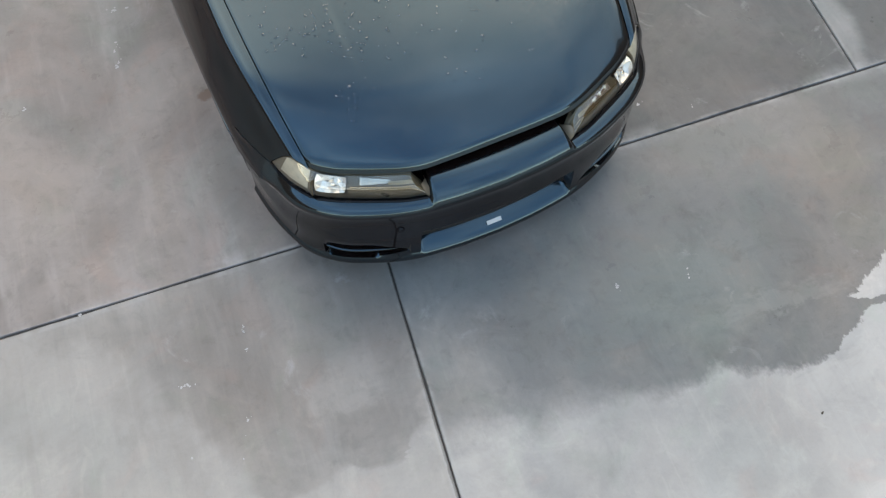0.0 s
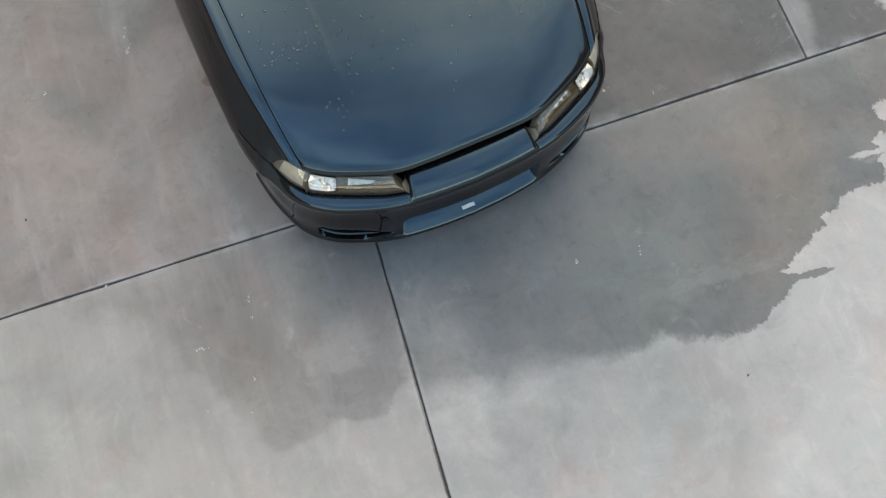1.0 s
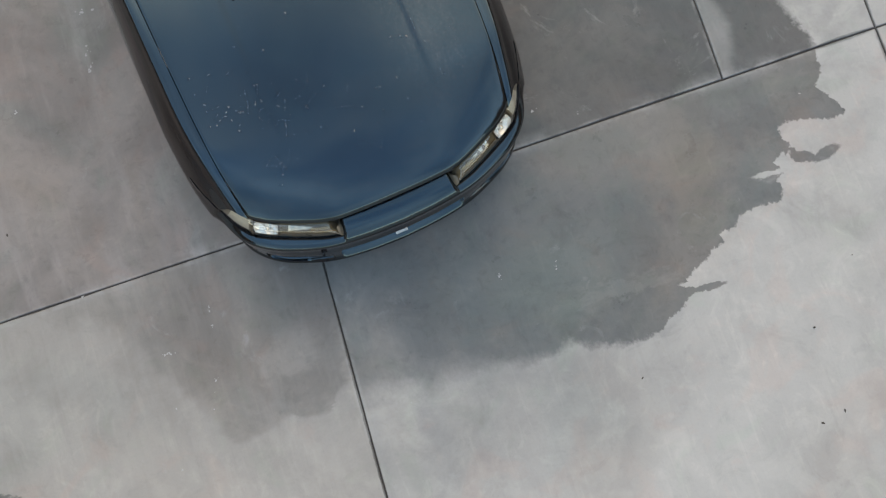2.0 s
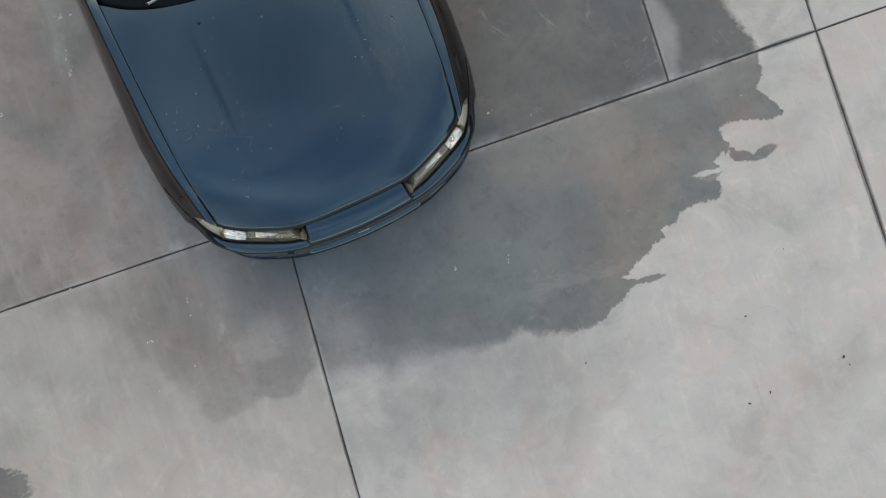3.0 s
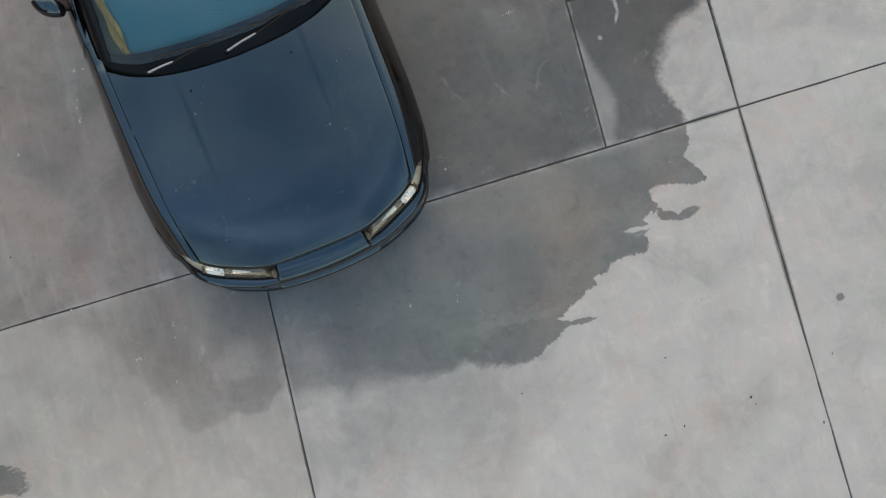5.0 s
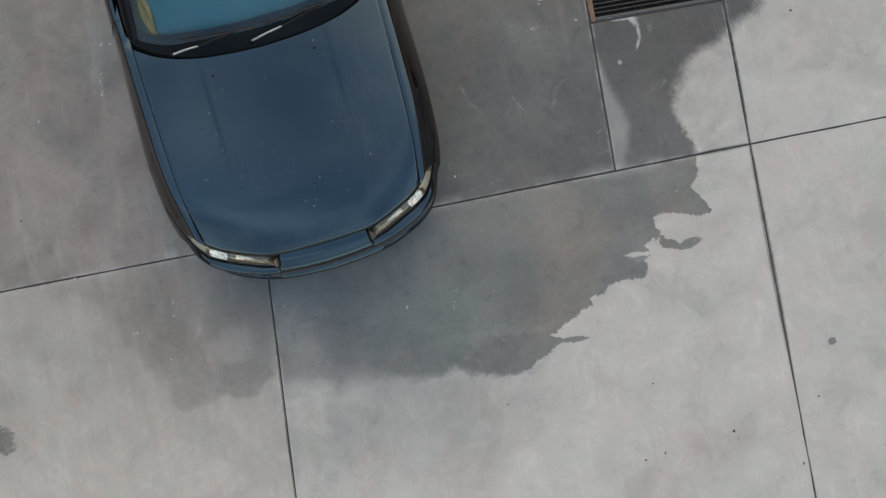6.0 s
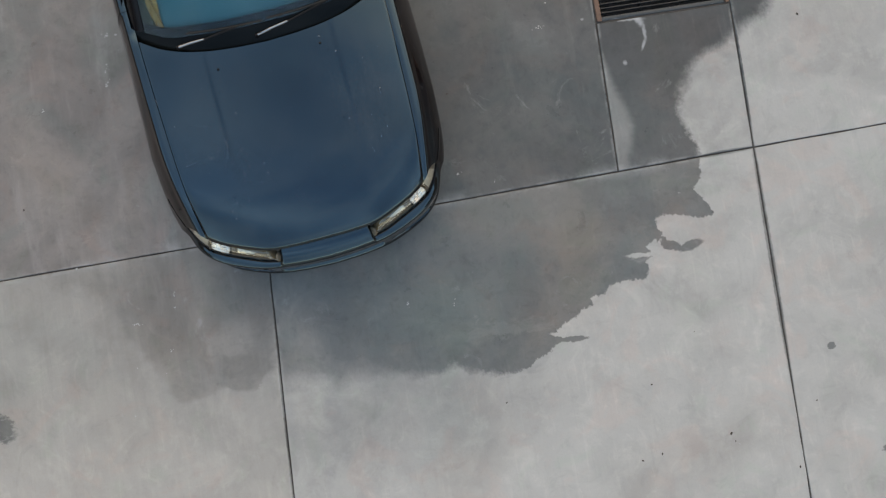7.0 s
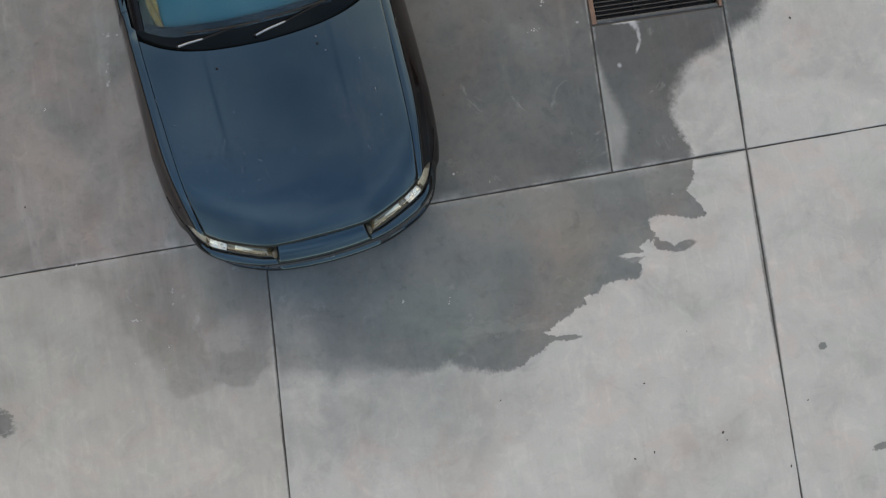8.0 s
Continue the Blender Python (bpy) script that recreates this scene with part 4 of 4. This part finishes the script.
def screen_point(s, t, inset=0.0):
    """Windscreen: s -1..1 across, t 0 base to 1 roof."""
    w = BASE_W + (TOP_W - BASE_W) * t
    x = s * w
    yb, yt = glass_base(s * BASE_W), 2.08 + 0.05 * s * s
    zb, zt = 0.945 - 0.035 * s * s, 1.292 - 0.03 * s * s
    bulge = 0.022 * math.sin(math.pi * t)
    return Vector((x, yb + (yt - yb) * t - bulge * 0.5, zb + (zt - zb) * t + bulge)) - Vector((0, -0.46, 0.89)) * inset


def build_cabin():
    S = [i / 24 * 2 - 1 for i in range(25)]
    T = [i / 14 for i in range(15)]
    part("windscreen", upward(sheet([[screen_point(s, t) for t in T] for s in S])), GLASS, car, "tinted windscreen").visible_shadow = False
    frit = [0, 0.02, 0.045, 0.07]
    part("screen_border", upward(sheet([[screen_point(s * 0.999, t, 0.004) for t in frit] for s in S])), BLACK, car)
    # cowl between bonnet and screen
    rows = []
    for i in range(41):
        x = -0.70 + 1.4 * i / 40
        yr = hood_rear(abs(x)) - 0.012
        yg = max(glass_base(x) + 0.012, yr + 0.02)
        z0, z1 = hood_z(x, hood_rear(abs(x)) - 0.005) - 0.02, 0.945 - 0.035 * min(1, (x / BASE_W) ** 2) - 0.004
        rows.append([(x, yr, z0), (x, yr + 0.02, z0 - 0.012), (x, (yr + yg) / 2, (z0 + z1) / 2 - 0.014), (x, yg - 0.018, z1 - 0.006), (x, yg, z1)])
    part("cowl", sheet(rows, 0.01, Vector((0, 0, 1))), GLOSSY, car, "black plastic cowl below the windscreen")
    # dashboard, seats
    rows = [[(x, 1.42 + 0.5 * k / 6 + 0.03 * (x / 0.6) ** 2, 0.905 - 0.02 * (x / 0.6) ** 2 - (0.25 * max(0, k - 4) / 2)) for k in range(7)] for x in [-0.62 + 1.24 * i / 16 for i in range(17)]]
    part("dashboard", sheet(rows, 0.03, Vector((0, 0, 1))), SEAT, car)
    part("cabin_floor", block(bmesh.new(), (1.4, 2.1, 0.05), pose(0, 2.45, 0.3), 0.01, 1), SEAT, car)
    for sx in (-0.36, 0.36):
        b = block(bmesh.new(), (0.5, 0.52, 0.18), pose(sx, 2.3, 0.44), 0.05)
        block(b, (0.48, 0.16, 0.62), pose(sx, 2.62, 0.76, -14), 0.05)
        block(b, (0.26, 0.1, 0.16), pose(sx, 2.74, 1.1, -10), 0.035)
        part("seat", b, SEAT, car)
    # roof
    rows = []
    for s in S:
        r = []
        for k in range(19):
            t = k / 18
            y = 2.075 + 0.05 * s * s + t * (0.98 - 0.08 * s * s)
            z = 1.292 - 0.03 * s * s + 0.045 * math.sin(math.pi * (0.12 + 0.8 * t)) - 0.017 - 0.02 * abs(s) ** 6
            r.append((s * (TOP_W + 0.012), y, z))
        rows.append(r)
    part("roof", sheet(rows, 0.02, Vector((0, 0, 1))), PAINT, car)
    # pillars and side windows
    for sgn in (-1, 1):
        rows = []
        for t in T:
            p = screen_point(sgn * 1.0, t)
            rows.append([p + Vector((-sgn * 0.012, -0.006, 0.006)), p + Vector((sgn * 0.018, 0.004, 0.006)), p + Vector((sgn * 0.045, 0.03, -0.012)), p + Vector((sgn * 0.055, 0.065, -0.035))])
        part("front_pillar", sheet(rows, 0.02, Vector((sgn * 0.5, 0, 0.6))), BLACK, car)
        rows = []
        for k in range(25):
            t = k / 24
            y0, y1 = 1.62 + 1.75 * t, 2.13 + 0.93 * t
            lo = Vector((sgn * 0.745, y0, belt_z(y0) - 0.01))
            hi = Vector((sgn * (TOP_W + 0.015), y1, 1.255 - 0.02 * t + 0.02 * math.sin(math.pi * t)))
            rows.append([lo.lerp(hi, j / 8) + Vector((sgn * 0.03 * math.sin(math.pi * j / 8), 0, 0)) for j in range(9)])
        part("side_window", sheet(rows, 0.005, Vector((sgn, 0, 0))), TINTED, car, "dark tinted side window")
        rows = []
        for k in range(9):
            t = k / 8
            lo = Vector((sgn * 0.745, 3.36 + 0.42 * t, belt_z(3.4) - 0.008))
            hi = Vector((sgn * (TOP_W + 0.012), 3.03 + 0.05 * t, 1.245 - 0.01 * t))
            rows.append([lo.lerp(hi, j / 8) + Vector((sgn * 0.03 * math.sin(math.pi * j / 8), 0, 0)) for j in range(9)])
        part("rear_pillar", sheet(rows, 0.02, Vector((sgn, 0, 0))), PAINT, car)
    rows = []
    for s in S:
        rows.append([Vector((s * (0.53 + 0.12 * t), 3.0 + 0.05 * s * s + 0.72 * t, 1.268 - 0.03 * s * s - 0.31 * t + 0.02 * math.sin(math.pi * t))) for t in T])
    part("rear_window", sheet(rows, 0.005, Vector((0, 0, 1))), TINTED, car, "dark rear window")
    # boot lid and tail
    rows = []
    for s in S:
        rows.append([(s * 0.715, 3.70 + 0.05 * s * s + (0.78 - 0.12 * s * s) * k / 12, 0.965 - 0.03 * s * s - 0.035 * (k / 12) ** 2) for k in range(13)])
    part("boot_lid", sheet(rows, 0.015, Vector((0, 0, 1))), PAINT, car)
    rows = []
    for s in S:
        x = s * 0.80
        y = 4.60 - 0.16 * abs(s) ** 3
        rows.append([(x * 0.93, y - 0.08, 0.93), (x * 0.97, y - 0.03, 0.86), (x, y, 0.6), (x, y - 0.01, 0.4), (x * 0.97, y - 0.06, 0.2), (x * 0.95, y - 0.2, 0.16)])
    tail = part("rear_bumper", sheet(rows, 0.015, Vector((0, -1, 0))), PAINT, car)
    for sx in (-0.58, -0.4, 0.4, 0.58):
        yy = 4.60 - 0.16 * abs(sx / 0.8) ** 3
        part("tail_lamp", lathe(bmesh.new(), [(0.0, 0.02), (0.05, 0.018), (0.07, 0.01), (0.075, -0.02)], pose(sx, yy - 0.01, 0.72, -90), 24), RED, tail)


def build_mirror(sgn):
    b = bmesh.new()
    bmesh.ops.create_uvsphere(b, u_segments=24, v_segments=14, radius=1.0)
    for v in b.verts:
        x, y, z = v.co
        y = max(y, -1.0) if y < 0 else y * 0.35
        k = 1.0 - 0.18 * x * sgn
        v.co = (sgn * 0.85 + 0.078 * math.copysign(abs(x) ** 0.75, x), 1.86 + 0.075 * y * k + 0.035 * x * sgn, 0.97 + 0.062 * math.copysign(abs(z) ** 0.8, z) * k)
    m = part("door_mirror", b, PAINT, car, "dark door mirror")
    part("mirror_glass", block(bmesh.new(), (0.115, 0.004, 0.055), pose(sgn * 0.852, 1.88, 0.945, 0, 0, sgn * 12), 0.0015, 1), CHROME, m)
    part("mirror_foot", block(bmesh.new(), (0.09, 0.07, 0.03), pose(sgn * 0.775, 1.85, 0.915, 0, sgn * -18, 0), 0.01), BLACK, m)


def build_wiper(x0, x1, lift):
    w = new("wiper")
    w.parent = car
    def on_glass(x, t, up):
        p = screen_point(x / (BASE_W + (TOP_W - BASE_W) * t), t)
        return p + Vector((0, -0.46, 0.89)) * up
    base = Vector((x0, glass_base(x0) - 0.058, 0.925))
    tip = on_glass(x1, lift, 0.02)
    mid = on_glass(x0 + (x1 - x0) * 0.42, 0.0, 0.02) + Vector((0, -0.03, 0))
    bend = base.lerp(mid, 1.0) + Vector((0, 0, 0.006))
    # silver root in place of a glint; the rest of the arm stays black
    part("arm_root", tube(bmesh.new(), [base, base.lerp(bend, 0.5) + Vector((0, 0, 0.006)), bend], lambda t: 0.0072 - 0.002 * t, 8), SATIN, w, "arm root in silver, standing for the glint on a dark arm")
    part("arm", tube(bmesh.new(), [bend, mid, mid.lerp(tip, 0.5) + Vector((0, 0, 0.004)), tip], lambda t: 0.0065 - 0.002 * t, 8), BLACK, w)
    part("cap", lathe(bmesh.new(), [(0, 0.011), (0.006, 0.01), (0.01, 0.005), (0.011, -0.02)], Matrix.Translation(base), 16), BLACK, w)
    blade = [on_glass(x0 + (x1 - x0) * (0.18 + 1.15 * i / 14), 0.02 + (lift - 0.02) * (0.1 + i / 14), 0.010) for i in range(15)]
    part("blade", tube(bmesh.new(), blade, 0.006, 6), RUBBER, w)


def build_wheel(x, y):
    sgn = -1 if x < 0 else 1
    wh = new("wheel")
    wh.parent = car
    m = pose(x, y, WHEEL, 0, 90 * sgn, 0)
    part("tyre", lathe(bmesh.new(), [(0.215, -0.1), (0.285, -0.105), (0.307, -0.085), (0.31, 0), (0.307, 0.085), (0.285, 0.105), (0.215, 0.1)], m, 40), RUBBER, wh)
    rim = part("rim", lathe(bmesh.new(), [(0.215, -0.1), (0.2, -0.02), (0.2, 0.07), (0.218, 0.098), (0.225, 0.1)], m, 40), ALLOY, wh)
    part("hub", lathe(bmesh.new(), [(0.0, 0.085), (0.03, 0.085), (0.055, 0.07), (0.06, 0.0)], m, 24), ALLOY, rim)
    for k in range(5):
        part("spoke", block(bmesh.new(), (0.16, 0.05, 0.03), m @ pose(0, 0, 0, 0, 0, 72 * k) @ pose(0.125, 0, 0.065, 0, 8, 0), 0.01), ALLOY, rim)
    part("brake_disc", lathe(bmesh.new(), [(0.05, 0.0), (0.15, 0.0), (0.15, -0.02), (0.05, -0.02)], m, 32), IRON, wh)


build_hood()
for side in (-1, 1):
    build_side("front_fender", 0.277, 1.60, side, 0.14)
    build_side("door", 1.604, 2.95, side)
    build_side("rear_quarter", 2.954, 4.48, side)
    build_lamp(side)
    for wy in (WHEEL_F, WHEEL_R):
        lip = []
        for i in range(25):
            y = wy - 0.33 + 0.66 * i / 24
            p = fender_section(y, 1.0, low_edge(y))
            lip.append((side * (p[0] - 0.0005), y, p[2] + 0.003))
        part("arch_lip", tube(bmesh.new(), lip, 0.006, 8), PAINT, car)
    build_mirror(side)
    for wy in (WHEEL_F, WHEEL_R):
        build_wheel(side * 0.715, wy)
build_bumper()
build_cabin()
build_wiper(-0.49, -0.12, 0.014)
build_wiper(-0.05, 0.4, 0.016)
# washer nozzles near the rear edge of the bonnet
for x, y in ((-0.309, 1.152), (0.279, 1.154)):
    b = lathe(bmesh.new(), [(0.0, 0.005), (0.004, 0.0045), (0.007, 0.002), (0.008, -0.004)], Matrix.Translation((x, y, hood_z(x, y) + 0.001)), 14)
    part("washer_nozzle", b, BLACK, car, "black washer nozzle")
# radiator panel and floor pan, dark
b = block(bmesh.new(), (1.2, 0.05, 0.34), pose(0, 0.24, 0.38), 0.01, 1)
part("radiator", b, DEEP, car)
part("underbody", block(bmesh.new(), (1.36, 4.0, 0.06), pose(0, 2.35, 0.2), 0.02, 1), DEEP, car)
part("engine_bay_floor", block(bmesh.new(), (1.2, 1.1, 0.02), pose(0, 0.85, 0.54), 0.005, 1), DEEP, car)


def build_sunshade():
    sh = thing("windscreen_sunshade", CAR, "teal folding sunshade with tan folded edge inside the windscreen", "sunshade")
    T = [0.055 + 0.9 * i / 12 for i in range(13)]
    lean = lambda t: -0.2 * min(t, 0.45)
    rows = [[screen_point(s + lean(t) * (0.92 - s) / 1.72, t, 0.03 + 0.004 * math.sin(s * 9)) for t in T] for s in [-0.80 + 1.72 * i / 24 for i in range(25)]]
    part("panel", sheet(rows, 0.004, Vector((0, -0.46, 0.89))), FOIL, sh)
    fine = [0.055 + 0.9 * i / 40 for i in range(41)]
    rows = [[screen_point(max(-0.985, s + lean(t) + 0.012 * math.sin(23 * t + 1.7 * k)), t, 0.022 - 0.002 * k + 0.008 * math.sin(31 * t + 2.4 * k)) for t in fine] for k, s in enumerate((-0.868, -0.853, -0.838, -0.822, -0.806, -0.79))]
    part("edge", sheet(rows, 0.003, Vector((0, -0.46, 0.89))), TAN, sh, "crinkled tan folded edge")
    part("outer_fold", sheet([[screen_point(s, t, 0.034) for t in T] for s in (-0.99, -0.95, -0.9, -0.85)], 0.004, Vector((0, -0.46, 0.89))), OLIVE, sh, "dark olive outer fold")


build_sunshade()

# ---- water on the bonnet ----
bm = bmesh.new()
rnd = random.Random(4)
clusters = [(-0.35, 0.7, 0.09), (-0.6, 0.8, 0.08), (-0.38, 0.64, 0.08), (-0.25, 1.0, 0.18), (-0.46, 0.72, 0.06), (-0.22, 0.64, 0.1), (-0.34, 0.56, 0.05), (0.45, 0.95, 0.18), (-0.43, 0.42, 0.05), (-0.6, 0.68, 0.06), (-0.24, 0.5, 0.1), (-0.05, 0.58, 0.13), (0.1, 0.46, 0.12), (0.42, 0.68, 0.15), (-0.04, 0.4, 0.1)]
for i in range(200):
    cx, cy, r = clusters[min(len(clusters) - 1, int(rnd.random() ** 1.2 * len(clusters)))]
    x, y = rnd.gauss(cx, r * 0.7), rnd.gauss(cy, r * 0.7)
    if not (hood_front(abs(x)) + 0.06 < y < 1.2 and abs(x) < 0.64):
        continue
    s = rnd.choice([0.0025, 0.003, 0.0035, 0.004, 0.0045, 0.005, 0.006])
    m = Matrix.Translation((x, y, hood_z(x, y) + s * 0.1)) @ Matrix.Diagonal((s * rnd.uniform(0.9, 1.3), s * rnd.uniform(0.9, 1.2), s * 0.48, 1))
    bmesh.ops.create_icosphere(bm, subdivisions=2, radius=1.0, matrix=m)
drops = finish("water_droplets", bm, WATER)
drops.matrix_basis = CAR
tagged(drops, "clear rain beads scattered over the blue bonnet", "water droplets", kind="stuff")


# ---- small litter on the slabs ----
def flake(x, y, size, material, seed):
    rnd = random.Random(seed)
    bm = bmesh.new()
    n = 7
    ring = [(math.cos(2 * math.pi * k / n) * size * rnd.uniform(0.5, 1.1), math.sin(2 * math.pi * k / n) * size * rnd.uniform(0.3, 0.7)) for k in range(n)]
    top = [bm.verts.new((px, py, 0.0025 + 0.25 * abs(px))) for px, py in ring]
    low = [bm.verts.new((px, py, 0.0005)) for px, py in ring]
    bm.faces.new(top)
    bm.faces.new(low[::-1])
    for k in range(n):
        bm.faces.new((low[k], low[(k + 1) % n], top[(k + 1) % n], top[k]))
    ob = finish("leaf_scrap", bm, material, smooth=False)
    ob.matrix_basis = pose(x, y, 0, 0, 0, rnd.uniform(0, 360))
    return tagged(ob, "small dark dry leaf scrap on pale concrete", "leaf scrap", "litter on the slabs")


for i, (x, y, size) in enumerate([(1.665, 0.197, 0.008), (2.478, -0.32, 0.012), (2.613, -0.299, 0.010), (3.088, -0.247, 0.016), (3.496, -0.534, 0.012), (3.691, -0.132, 0.008),
                                  (2.627, 0.152, 0.009), (2.972, 0.446, 0.006), (1.621, 2.289, 0.008), (-1.244, 1.957, 0.009), (4.096, 2.464, 0.012), (3.105, -0.3, 0.007)]):
    flake(x, y, size, LEAF, i)


bm = bmesh.new()
rnd = random.Random(12)
for x, y, size, long, turn in [(-0.552, 3.038, 0.012, 0.07, -8), (-0.592, 2.818, 0.010, 0.06, 80), (-0.601, 2.703, 0.011, 0.05, 70), (-1.031, 2.592, 0.008, 0.02, 90), (-0.96, 1.525, 0.008, 0.012, 0), (-0.36, 1.25, 0.006, 0.03, 80),
                               (-0.366, 1.162, 0.006, 0.02, 80), (-0.61, 1.097, 0.008, 0.05, -5), (-0.425, 0.89, 0.008, 0.03, 75), (-0.44, 0.835, 0.007, 0.006, 75), (-0.654, 0.819, 0.008, 0.006, 0), (-0.473, 0.753, 0.006, 0.006, 0),
                               (-0.706, 0.521, 0.006, 0.01, 60), (1.437, 0.89, 0.007, 0.03, 80), (1.133, 0.942, 0.007, 0.03, 80), (0.481, 0.464, 0.006, 0.006, 0), (3.05, 1.38, 0.009, 0.015, 40), (1.608, 1.74, 0.009, 0.03, 70),
                               (1.839, 1.651, 0.006, 0.01, 0), (3.131, -0.32, 0.006, 0.015, -50), (2.3, 2.64, 0.009, 0.06, 10), (2.4, 2.83, 0.008, 0.05, 60)]:
    for _ in range(max(1, int(long / size * 1.5))):
        r = size * rnd.uniform(0.2, 0.65)
        m = pose(x, y, 0, 0, 0, turn) @ Matrix.Translation((rnd.gauss(0, long * 0.4), rnd.gauss(0, size * 0.7), 0)) @ pose(0, 0, 0, 0, 0, rnd.uniform(0, 180)) @ Matrix.Diagonal((r * rnd.uniform(0.8, 1.8), r, 0.0018, 1))
        bmesh.ops.create_icosphere(bm, subdivisions=1, radius=1.0, matrix=m)
tagged(finish("mortar_splashes", bm, CHALK), "dried pale mortar specks on damp concrete", "mortar splashes", kind="stuff")
